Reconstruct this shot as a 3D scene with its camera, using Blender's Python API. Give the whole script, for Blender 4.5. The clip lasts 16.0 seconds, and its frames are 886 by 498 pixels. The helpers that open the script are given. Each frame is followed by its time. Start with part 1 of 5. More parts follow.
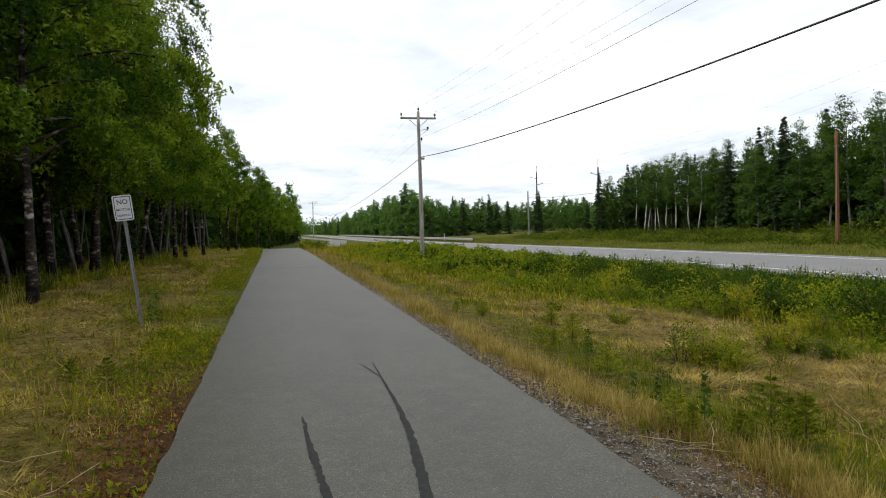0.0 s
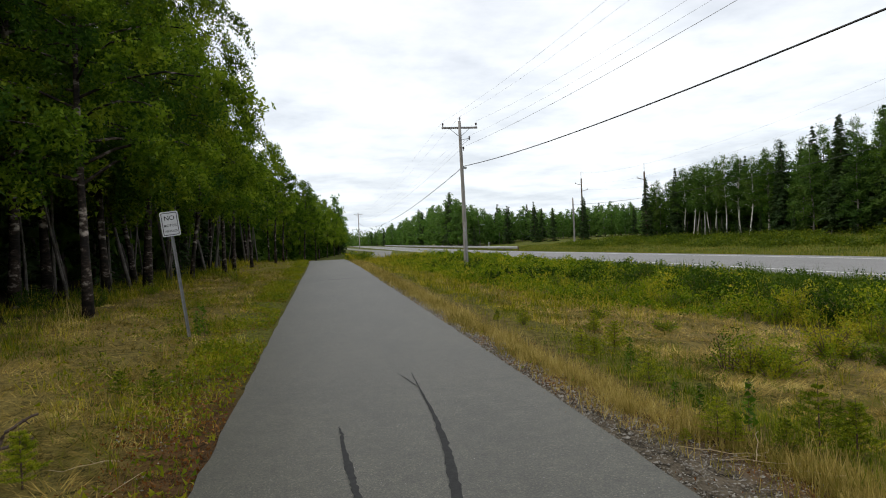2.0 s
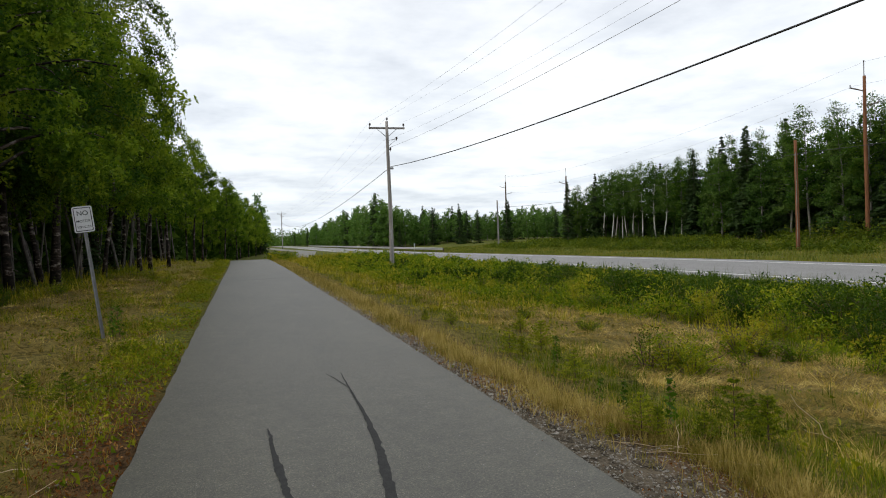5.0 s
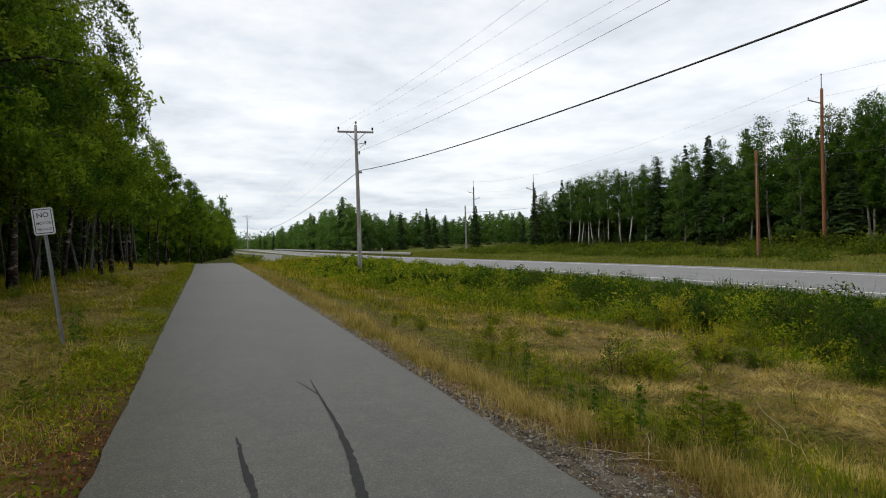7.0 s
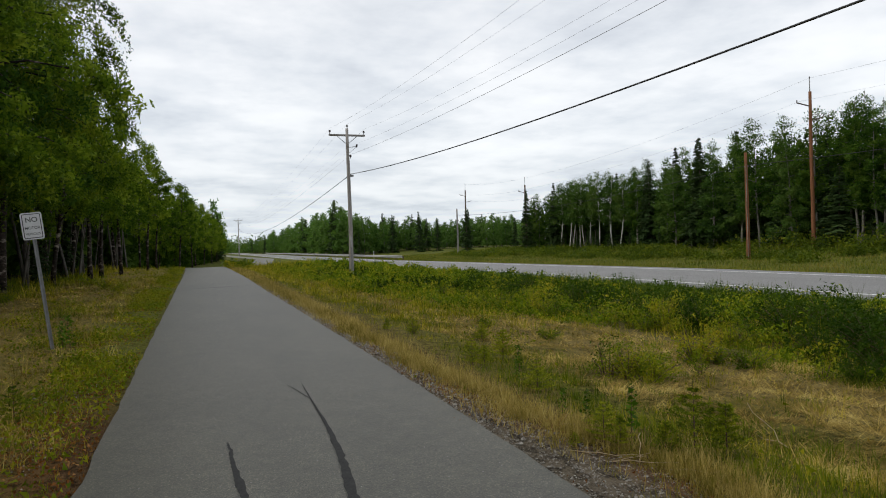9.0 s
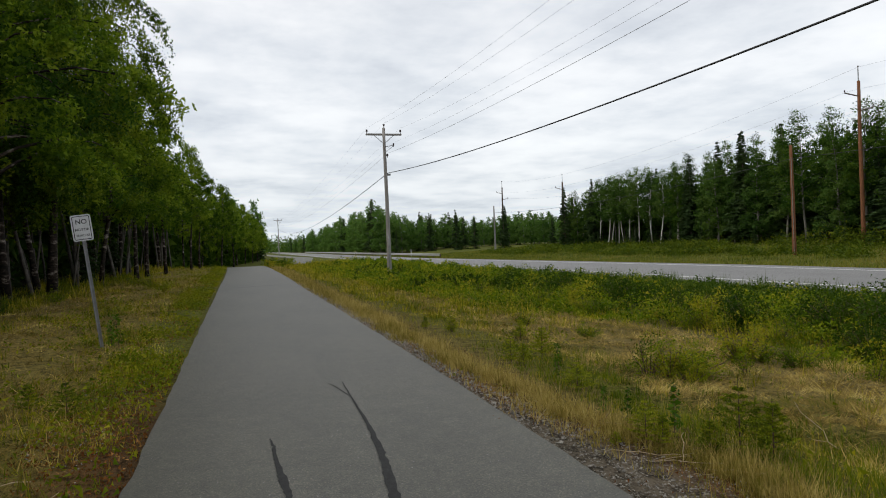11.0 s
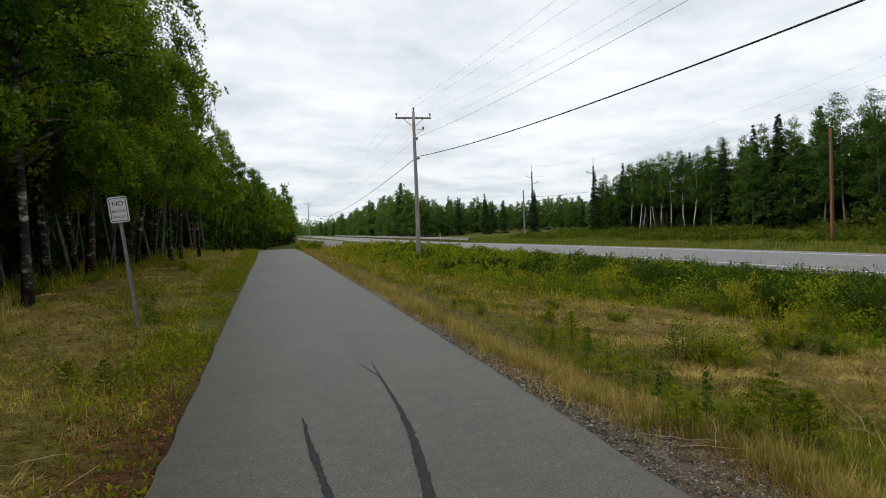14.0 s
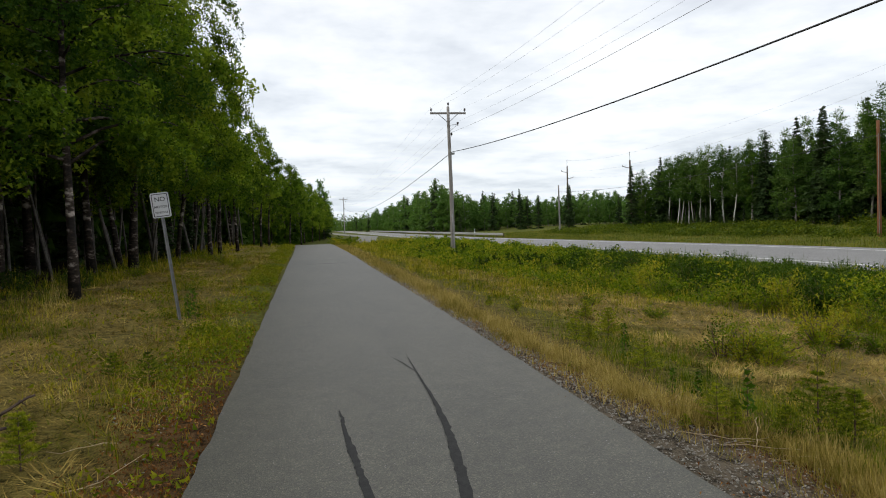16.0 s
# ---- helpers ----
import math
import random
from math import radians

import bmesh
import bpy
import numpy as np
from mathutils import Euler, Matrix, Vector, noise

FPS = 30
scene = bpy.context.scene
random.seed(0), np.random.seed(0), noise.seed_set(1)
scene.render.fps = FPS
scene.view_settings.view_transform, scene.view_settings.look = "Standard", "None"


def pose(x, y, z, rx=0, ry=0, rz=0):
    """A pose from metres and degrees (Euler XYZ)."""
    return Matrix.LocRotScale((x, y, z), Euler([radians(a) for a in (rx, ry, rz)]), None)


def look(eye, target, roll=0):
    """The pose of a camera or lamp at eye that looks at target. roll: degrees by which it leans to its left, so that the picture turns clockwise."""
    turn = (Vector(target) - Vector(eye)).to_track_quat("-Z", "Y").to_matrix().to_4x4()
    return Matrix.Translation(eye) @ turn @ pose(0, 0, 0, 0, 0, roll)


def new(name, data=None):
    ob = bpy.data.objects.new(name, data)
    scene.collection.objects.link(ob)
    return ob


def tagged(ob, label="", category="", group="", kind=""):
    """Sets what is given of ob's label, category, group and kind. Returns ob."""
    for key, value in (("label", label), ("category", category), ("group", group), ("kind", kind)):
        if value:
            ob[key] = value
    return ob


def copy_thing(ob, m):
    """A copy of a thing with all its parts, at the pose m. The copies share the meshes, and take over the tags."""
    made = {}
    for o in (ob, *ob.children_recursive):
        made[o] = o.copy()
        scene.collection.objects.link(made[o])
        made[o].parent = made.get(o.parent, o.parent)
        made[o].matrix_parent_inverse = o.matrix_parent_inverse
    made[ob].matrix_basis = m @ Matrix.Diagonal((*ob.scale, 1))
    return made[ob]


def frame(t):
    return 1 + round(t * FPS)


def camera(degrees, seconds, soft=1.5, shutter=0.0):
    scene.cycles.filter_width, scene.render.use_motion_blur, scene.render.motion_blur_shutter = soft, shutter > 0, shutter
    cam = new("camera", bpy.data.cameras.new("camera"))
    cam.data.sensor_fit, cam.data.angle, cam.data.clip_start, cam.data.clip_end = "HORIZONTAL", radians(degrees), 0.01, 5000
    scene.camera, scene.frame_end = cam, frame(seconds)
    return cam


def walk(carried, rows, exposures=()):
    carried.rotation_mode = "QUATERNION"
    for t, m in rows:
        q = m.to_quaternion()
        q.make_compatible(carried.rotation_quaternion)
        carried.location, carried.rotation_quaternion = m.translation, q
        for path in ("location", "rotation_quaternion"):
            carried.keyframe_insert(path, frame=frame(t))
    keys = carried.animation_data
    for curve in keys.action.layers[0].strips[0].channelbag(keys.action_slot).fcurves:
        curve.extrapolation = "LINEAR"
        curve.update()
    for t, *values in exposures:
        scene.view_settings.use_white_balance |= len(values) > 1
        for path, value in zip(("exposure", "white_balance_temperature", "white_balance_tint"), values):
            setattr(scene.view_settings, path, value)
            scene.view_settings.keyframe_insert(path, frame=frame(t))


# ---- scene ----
cam = camera(66.57, 16.0, soft=1.0)
PATH = [
    (0.0, pose(-0.000, -0.000, 1.550, 88.30, 1.50, -13.30)),
    (0.5, pose(0.031, -0.012, 1.546, 88.19, 1.92, -12.41)),
    (1.0, pose(0.061, -0.025, 1.550, 88.65, 2.37, -11.54)),
    (1.5, pose(0.088, -0.020, 1.549, 89.08, 2.43, -10.32)),
    (2.0, pose(0.101, -0.019, 1.550, 89.21, 2.66, -9.47)),
    (2.5, pose(0.099, -0.019, 1.548, 89.58, 2.71, -8.86)),
    (3.0, pose(0.088, -0.012, 1.548, 89.41, 2.57, -9.44)),
    (3.5, pose(0.100, -0.002, 1.544, 88.95, 2.70, -10.93)),
    (4.0, pose(0.104, 0.003, 1.540, 88.93, 2.50, -11.46)),
    (4.2, pose(0.092, -0.014, 1.526, 88.87, 2.39, -12.54)),
    (6.5, pose(-0.010, 0.043, 1.550, 89.46, 1.51, -17.86)),
    (7.0, pose(-0.007, 0.034, 1.551, 89.36, 1.54, -18.58)),
    (7.5, pose(-0.010, 0.036, 1.546, 89.22, 1.49, -19.16)),
    (8.0, pose(0.002, 0.034, 1.547, 89.04, 1.47, -19.66)),
    (8.5, pose(0.002, 0.028, 1.551, 89.17, 1.60, -19.78)),
    (9.0, pose(-0.004, 0.027, 1.553, 89.60, 1.76, -19.27)),
    (9.2, pose(-0.003, 0.026, 1.555, 89.92, 1.79, -18.87)),
    (11.3, pose(-0.013, 0.027, 1.557, 89.53, 2.16, -15.93)),
    (11.5, pose(-0.013, 0.027, 1.559, 89.59, 1.96, -15.89)),
    (12.0, pose(-0.017, 0.020, 1.556, 88.89, 1.61, -15.23)),
    (12.5, pose(-0.015, 0.022, 1.553, 88.73, 2.03, -14.78)),
    (13.0, pose(-0.019, 0.020, 1.553, 88.51, 2.06, -14.34)),
    (13.5, pose(-0.019, 0.031, 1.543, 88.16, 2.03, -13.66)),
    (14.0, pose(-0.023, 0.036, 1.539, 88.28, 1.95, -13.67)),
    (14.5, pose(-0.030, 0.042, 1.544, 87.94, 1.89, -12.90)),
    (15.0, pose(-0.030, 0.035, 1.549, 88.04, 1.92, -12.25)),
    (15.5, pose(-0.028, 0.033, 1.548, 87.85, 1.94, -11.22)),
    (16.0, pose(-0.037, 0.036, 1.538, 87.98, 1.95, -10.76)),
]
EXPOSURES = [(0.0, 0.07), (0.8, -0.02), (4.2, -0.04), (6.5, -0.15), (8.5, -0.24), (11.5, -0.28), (13.0, -0.26), (14.5, -0.18), (16.0, -0.09)]
walk(cam, PATH, EXPOSURES)

# ---- world and light ----
SUN_EL, SUN_AZ = 40.0, 272.0
world = bpy.data.worlds.new("overcast_sky")
scene.world = world
world.use_nodes = True


class Nodes:
    """A small helper to chain shader nodes."""

    def __init__(self, tree):
        self.tree = tree

    def add(self, kind, sets=None, **inputs):
        n = self.tree.nodes.new(kind)
        for k, v in (sets or {}).items():
            setattr(n, k, v)
        for k, v in inputs.items():
            key = int(k[1:]) if k[0] == "i" and k[1:].isdigit() else k.replace("_", " ")
            self.link(v, n.inputs[key])
        return n

    def link(self, v, socket):
        if isinstance(v, bpy.types.NodeSocket):
            self.tree.links.new(v, socket)
        elif isinstance(v, bpy.types.Node):
            self.tree.links.new(v.outputs[0], socket)
        else:
            socket.default_value = v

    def maths(self, op, a, b=0.0):
        return self.add("ShaderNodeMath", {"operation": op}, i0=a, i1=b).outputs[0]

    def noise(self, vec, scale, detail=4.0, rough=0.6):
        return self.add("ShaderNodeTexNoise", None, Vector=vec, Scale=scale, Detail=detail, Roughness=rough).outputs[0]

    def ramp(self, fac, stops, mode="LINEAR"):
        n = self.add("ShaderNodeValToRGB", None, Fac=fac)
        r = n.color_ramp
        r.interpolation = mode
        while len(r.elements) < len(stops):
            r.elements.new(1.0)
        for e, (p, c) in zip(r.elements, stops):
            e.position = p
            e.color = (*c, 1) if len(c) == 3 else c
        return n.outputs[0]

    def mix(self, fac, a, b, mode="MIX"):
        n = self.add("ShaderNodeMix", {"data_type": "RGBA", "blend_type": mode})
        self.link(fac, n.inputs[0])
        self.link((*a, 1) if isinstance(a, tuple) and len(a) == 3 else a, n.inputs[6])
        self.link((*b, 1) if isinstance(b, tuple) and len(b) == 3 else b, n.inputs[7])
        return n.outputs[2]


wn = Nodes(world.node_tree)
world.node_tree.nodes.clear()
sky = wn.add("ShaderNodeTexSky", {"sky_type": "NISHITA", "sun_disc": False, "sun_elevation": radians(SUN_EL), "sun_rotation": radians(SUN_AZ), "air_density": 1.0, "dust_density": 3.0})
way = wn.add("ShaderNodeTexCoord").outputs["Generated"]
sep = wn.add("ShaderNodeSeparateXYZ", None, Vector=way)
up = wn.maths("MAXIMUM", sep.outputs[2], 0.0)
flat = wn.maths("ADD", up, 0.12)
cloud_uv = wn.add("ShaderNodeCombineXYZ", None, X=wn.maths("DIVIDE", sep.outputs[0], flat), Y=wn.maths("DIVIDE", sep.outputs[1], flat), Z=0.0)
big = wn.noise(cloud_uv.outputs[0], 0.9, 6.0, 0.55)
fine = wn.noise(cloud_uv.outputs[0], 2.6, 5.0, 0.6)
both = wn.maths("ADD", wn.maths("MULTIPLY", big, 0.7), wn.maths("MULTIPLY", fine, 0.3))
cloud = wn.ramp(both, [(0.36, (0.66, 0.69, 0.74)), (0.45, (0.81, 0.835, 0.87)), (0.55, (0.985, 0.99, 1.0)), (0.7, (1.12, 1.12, 1.11))])
rise = wn.ramp(up, [(0.0, (0.80, 0.86, 0.91)), (0.10, (0.92, 0.945, 0.965)), (0.35, (1.0, 1.0, 1.0)), (1.0, (1.0, 1.0, 1.0))])
overcast = wn.mix(1.0, cloud, rise, "MULTIPLY")
whole = wn.mix(0.02, overcast, sky.outputs[0])
back = wn.add("ShaderNodeBackground", None, Color=whole, Strength=1.14)
wn.add("ShaderNodeOutputWorld", None, Surface=back)

sun_data = bpy.data.lights.new("sun", "SUN")
sun_data.energy, sun_data.angle, sun_data.color = 1.15, radians(18), (1.0, 0.95, 0.86)
sun = new("sun", sun_data)
sun.matrix_world = look((math.sin(radians(SUN_AZ)) * 50, math.cos(radians(SUN_AZ)) * 50, 50 * math.tan(radians(SUN_EL))), (0, 0, 0))


# ---- materials ----
def material(name, rough=0.9):
    m = bpy.data.materials.new(name)
    m.use_nodes = True
    m.node_tree.nodes.clear()
    n = Nodes(m.node_tree)
    n.bsdf = n.add("ShaderNodeBsdfPrincipled", None, Roughness=rough)
    n.bsdf.inputs["Specular IOR Level"].default_value = 0.15
    n.out = n.add("ShaderNodeOutputMaterial", None, Surface=n.bsdf)
    n.spot = n.add("ShaderNodeNewGeometry")
    n.local = n.add("ShaderNodeTexCoord").outputs["Object"]
    return m, n


def bump(n, height, strength, distance):
    b = n.add("ShaderNodeBump", None, Height=height, Strength=strength, Distance=distance)
    n.link(b, n.bsdf.inputs["Normal"])


def grained(name, dark, light, scale, rough=0.85, metal=0.0, relief=0.3, depth=0.004, stretch=(1, 1, 1), world_space=False):
    """Two scales of colour variation and a fine relief."""
    m, n = material(name, rough)
    src = n.spot.outputs["Position"] if world_space else n.local
    vec = n.add("ShaderNodeVectorMath", {"operation": "MULTIPLY"}, i0=src, i1=stretch).outputs[0]
    a = n.noise(vec, scale, 5.0)
    b = n.noise(vec, scale * 7.3, 3.0)
    both_ = n.maths("ADD", n.maths("MULTIPLY", a, 0.6), n.maths("MULTIPLY", b, 0.4))
    n.link(n.ramp(both_, [(0.35, dark), (0.65, light)]), n.bsdf.inputs["Base Color"])
    n.bsdf.inputs["Metallic"].default_value = metal
    n.bsdf.inputs["Specular IOR Level"].default_value = 0.2 if rough > 0.8 else 0.5
    bump(n, b, relief, depth)
    return m


def leafy(name, colours, through_light=0.35, rough=0.6, patch_scale=0.7, clump_scale=3.0, spread=1.0):
    """Leaves: colour varies from leaf to leaf, clump to clump and plant to plant; some light passes through."""
    m, n = material(name, rough)
    per_leaf = n.spot.outputs["Random Per Island"]
    per_plant = n.add("ShaderNodeObjectInfo").outputs["Random"]
    patch = n.noise(n.spot.outputs["Position"], patch_scale, 2.0)
    clump = n.noise(n.spot.outputs["Position"], clump_scale, 2.0)
    wide = n.maths("ADD", n.maths("MULTIPLY", n.maths("SUBTRACT", patch, 0.5), 1.1 * spread), n.maths("MULTIPLY", n.maths("SUBTRACT", clump, 0.5), 1.0 * spread))
    fine = n.maths("ADD", n.maths("MULTIPLY", n.maths("SUBTRACT", per_leaf, 0.5), 0.4), n.maths("MULTIPLY", n.maths("SUBTRACT", per_plant, 0.5), 0.25))
    f = n.maths("ADD", n.maths("ADD", wide, fine), 0.5)
    k = len(colours) - 1
    col = n.ramp(f, [(0.15 + 0.7 * i / k, c) for i, c in enumerate(colours)])
    n.link(col, n.bsdf.inputs["Base Color"])
    n.bsdf.inputs["Specular IOR Level"].default_value = 0.06
    tr = n.add("ShaderNodeBsdfTranslucent", None, Color=n.mix(1.0, col, (1.25, 1.3, 0.6), "MULTIPLY"))
    mixed = n.add("ShaderNodeMixShader", None, i0=through_light, i1=n.bsdf.outputs[0], i2=tr.outputs[0])
    n.link(mixed, n.out.inputs["Surface"])
    return m


def asphalt(name, dark, light, speck=0.5, rough=0.62, gloss=0.5):
    """Worn asphalt: dark binder with pale and dark stones showing, broad wear and faint stains."""
    m, n = material(name, rough)
    n.bsdf.inputs["Specular IOR Level"].default_value = gloss
    p = n.spot.outputs["Position"]
    broad = n.noise(n.add("ShaderNodeVectorMath", {"operation": "MULTIPLY"}, i0=p, i1=(1.0, 0.35, 1.0)).outputs[0], 0.9, 4.0, 0.6)
    stain = n.noise(p, 5.0, 6.0, 0.7)
    grit = n.add("ShaderNodeTexVoronoi", None, Vector=p, Scale=120.0)
    chips = n.add("ShaderNodeTexVoronoi", None, Vector=p, Scale=34.0)
    pits = n.add("ShaderNodeTexVoronoi", None, Vector=p, Scale=23.0)
    col = n.ramp(n.maths("ADD", n.maths("MULTIPLY", broad, 0.45), n.maths("MULTIPLY", stain, 0.55)), [(0.36, dark), (0.64, light)])
    stones = n.ramp(grit.outputs["Color"], [(0.1, (0.45, 0.45, 0.45)), (0.7, (1.0, 1.0, 1.0)), (0.93, (2.0, 1.95, 1.85))])
    col = n.mix(speck, col, n.mix(1.0, col, stones, "MULTIPLY"))
    col = n.mix(n.maths("MULTIPLY", n.maths("LESS_THAN", chips.outputs["Distance"], 0.13), n.maths("GREATER_THAN", chips.outputs["Color"], 0.80)), col, (0.34, 0.33, 0.31))
    col = n.mix(n.maths("MULTIPLY", n.maths("LESS_THAN", pits.outputs["Distance"], 0.15), n.maths("GREATER_THAN", pits.outputs["Color"], 0.86)), col, (0.02, 0.02, 0.019))
    n.link(col, n.bsdf.inputs["Base Color"])
    bump(n, n.maths("ADD", grit.outputs["Distance"], n.maths("MULTIPLY", n.noise(p, 260.0, 2.0), 0.5)), 0.35, 0.003)
    return m


PATH_ASPHALT = asphalt("path_asphalt", (0.063, 0.060, 0.043), (0.104, 0.098, 0.071), 0.9, 0.55, 0.45)
ROAD_ASPHALT = asphalt("road_asphalt", (0.150, 0.148, 0.144), (0.200, 0.198, 0.192), 0.4, 0.7, 0.4)
TAR = grained("crack_tar", (0.026, 0.026, 0.025), (0.048, 0.048, 0.046), 30, 0.9, relief=0.2, world_space=True)
SEAM = grained("dark_joint", (0.05, 0.05, 0.05), (0.08, 0.08, 0.08), 20, 0.9, world_space=True)
LINE_PAINT = grained("line_paint", (0.55, 0.55, 0.53), (0.82, 0.82, 0.80), 6, 0.7, relief=0.1, world_space=True)
GREY_WOOD = grained("weathered_grey_wood", (0.16, 0.15, 0.14), (0.33, 0.31, 0.29), 3.0, 0.85, relief=0.5, stretch=(6, 6, 0.5))
RED_WOOD = grained("treated_brown_wood", (0.085, 0.038, 0.018), (0.24, 0.105, 0.048), 2.0, 0.85, relief=0.5, stretch=(6, 6, 0.5))
DARK_WOOD = grained("creosoted_wood", (0.06, 0.045, 0.035), (0.14, 0.10, 0.075), 2.0, 0.85, relief=0.5, stretch=(6, 6, 0.5))
STEEL = grained("galvanised_steel", (0.16, 0.165, 0.165), (0.28, 0.28, 0.28), 9, 0.6, 0.4, relief=0.1)
RAIL_STEEL = grained("weathered_rail_steel", (0.26, 0.26, 0.26), (0.40, 0.40, 0.40), 3, 0.6, 0.3, relief=0.1)
PORCELAIN = grained("dark_porcelain", (0.03, 0.02, 0.018), (0.06, 0.04, 0.035), 9, 0.25, relief=0.0)
CABLE = grained("black_cable", (0.012, 0.012, 0.013), (0.03, 0.03, 0.03), 4, 0.6, relief=0.0)
WIRE = grained("aluminium_wire", (0.22, 0.22, 0.23), (0.34, 0.34, 0.35), 4, 0.5, 0.4, relief=0.0)
SIGN_WHITE = grained("sign_sheet_white", (0.46, 0.47, 0.48), (0.58, 0.59, 0.60), 7, 0.45, relief=0.03)
SIGN_BLACK = grained("sign_ink_black", (0.012, 0.012, 0.014), (0.03, 0.03, 0.03), 9, 0.5, relief=0.0)
STONE = grained("gravel_stone", (0.060, 0.052, 0.042), (0.46, 0.43, 0.37), 24, 0.9, relief=0.3, world_space=True)
DEAD_WOOD = grained("dead_wood", (0.05, 0.035, 0.03), (0.14, 0.10, 0.08), 12, 0.9, relief=0.5)
STRAW_STEM = grained("dry_stalk", (0.34, 0.25, 0.14), (0.52, 0.41, 0.25), 12, 0.8, relief=0.1)
TWIG = grained("brown_twig", (0.07, 0.045, 0.03), (0.15, 0.10, 0.07), 8, 0.9)
SPRUCE_BARK = grained("spruce_bark", (0.055, 0.043, 0.036), (0.13, 0.10, 0.085), 6, 0.95, relief=0.8, depth=0.01, stretch=(1, 1, 0.4))


def birch_bark():
    m, n = material("birch_bark", 0.8)
    vec = n.add("ShaderNodeVectorMath", {"operation": "MULTIPLY"}, i0=n.local, i1=(1.0, 1.0, 2.2)).outputs[0]
    a = n.noise(vec, 2.2, 5.0, 0.7)
    b = n.noise(n.add("ShaderNodeVectorMath", {"operation": "MULTIPLY"}, i0=n.local, i1=(3.0, 3.0, 26.0)).outputs[0], 1.5, 3.0)
    # Browns near black: shade inside the wood is put into the bark.
    col = n.ramp(a, [(0.44, (0.010, 0.008, 0.007)), (0.54, (0.036, 0.026, 0.020)), (0.66, (0.36, 0.31, 0.27))])
    col = n.mix(n.ramp(b, [(0.58, (0, 0, 0)), (0.74, (0.8, 0.8, 0.8))]), col, (0.05, 0.042, 0.036))
    n.link(col, n.bsdf.inputs["Base Color"])
    bump(n, b, 0.5, 0.006)
    return m


BIRCH_BARK = birch_bark()
# Bark tone kept low to stand for shade among the thin stems.
PALE_BARK = grained("thin_birch_bark", (0.010, 0.008, 0.006), (0.16, 0.14, 0.12), 2.4, 0.8, relief=0.3, stretch=(2, 2, 1.2))
# Brighter, greyer green: the haze of distance is put into the colour.
FAR_LEAF = leafy("hazed_distant_leaf", [(0.043, 0.096, 0.021), (0.071, 0.144, 0.030), (0.099, 0.179, 0.041), (0.129, 0.208, 0.057)], 0.4)
WHITE_BARK = grained("white_birch_bark", (0.30, 0.29, 0.25), (0.62, 0.60, 0.54), 1.6, 0.8, relief=0.3, stretch=(2, 2, 0.7))
ASPEN_BARK = grained("grey_aspen_bark", (0.07, 0.065, 0.05), (0.20, 0.19, 0.16), 1.6, 0.8, relief=0.3, stretch=(2, 2, 0.7))
BIRCH_LEAF = leafy("birch_leaf", [(0.026, 0.052, 0.003), (0.060, 0.105, 0.007), (0.115, 0.170, 0.010), (0.205, 0.255, 0.022)], 0.45, clump_scale=1.6, spread=1.4)
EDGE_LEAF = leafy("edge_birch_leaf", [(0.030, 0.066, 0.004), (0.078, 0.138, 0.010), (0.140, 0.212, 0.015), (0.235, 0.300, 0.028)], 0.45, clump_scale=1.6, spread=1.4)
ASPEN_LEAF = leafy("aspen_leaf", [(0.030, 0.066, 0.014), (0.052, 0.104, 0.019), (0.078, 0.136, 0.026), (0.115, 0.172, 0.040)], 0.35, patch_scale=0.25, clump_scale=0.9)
# Darker copy of the edge leaf: the woods' shade is put into its colour.
SHADE_LEAF = leafy("shaded_wood_leaf", [(0.020, 0.052, 0.007), (0.038, 0.086, 0.010), (0.062, 0.120, 0.015), (0.095, 0.152, 0.020)], 0.42, clump_scale=1.4, spread=1.3)
SPRUCE_LEAF = leafy("spruce_needles", [(0.018, 0.036, 0.011), (0.030, 0.055, 0.016), (0.050, 0.078, 0.023)], 0.12, clump_scale=0.9)
SAPLING_LEAF = leafy("young_spruce_needles", [(0.045, 0.075, 0.004), (0.170, 0.215, 0.010), (0.400, 0.400, 0.028)], 0.25, clump_scale=12.0, spread=1.3)
FAR_BLADE = leafy("far_verge_grass", [(0.060, 0.090, 0.012), (0.105, 0.128, 0.016), (0.150, 0.160, 0.024), (0.205, 0.180, 0.040)], 0.2, 0.7, 0.2, 0.8, 1.3)
SHRUB_LEAF = leafy("shrub_leaf", [(0.034, 0.070, 0.003), (0.096, 0.150, 0.005), (0.205, 0.250, 0.010), (0.350, 0.300, 0.022)], 0.3, clump_scale=2.2, spread=1.3)
# Dark green lowered further to stand for shade in scrub and wood.
SHADED_SHRUB_LEAF = leafy("shaded_shrub_leaf", [(0.013, 0.032, 0.003), (0.030, 0.064, 0.004), (0.060, 0.100, 0.008)], 0.3, clump_scale=2.2)
FORB_BLADE = leafy("low_forb", [(0.036, 0.066, 0.004), (0.090, 0.128, 0.007), (0.185, 0.210, 0.012)], 0.3, 0.6, 0.9, 5.0, 1.2)
POPLAR_LEAF = leafy("poplar_leaf", [(0.030, 0.070, 0.004), (0.060, 0.125, 0.008), (0.110, 0.190, 0.014)], 0.35)
FAR_SCRUB_LEAF = leafy("far_scrub_leaf", [(0.040, 0.066, 0.006), (0.080, 0.112, 0.008), (0.150, 0.160, 0.012)], 0.3, 0.6, 0.3, 1.0, 1.2)
GREEN_BLADE = leafy("green_grass", [(0.072, 0.098, 0.005), (0.178, 0.188, 0.009), (0.335, 0.285, 0.018), (0.520, 0.395, 0.062)], 0.25, 0.6, 0.9, 6.0, 1.3)
ROAD_BLADE = leafy("roadside_grass", [(0.040, 0.078, 0.010), (0.072, 0.115, 0.015), (0.12, 0.15, 0.028)], 0.3)
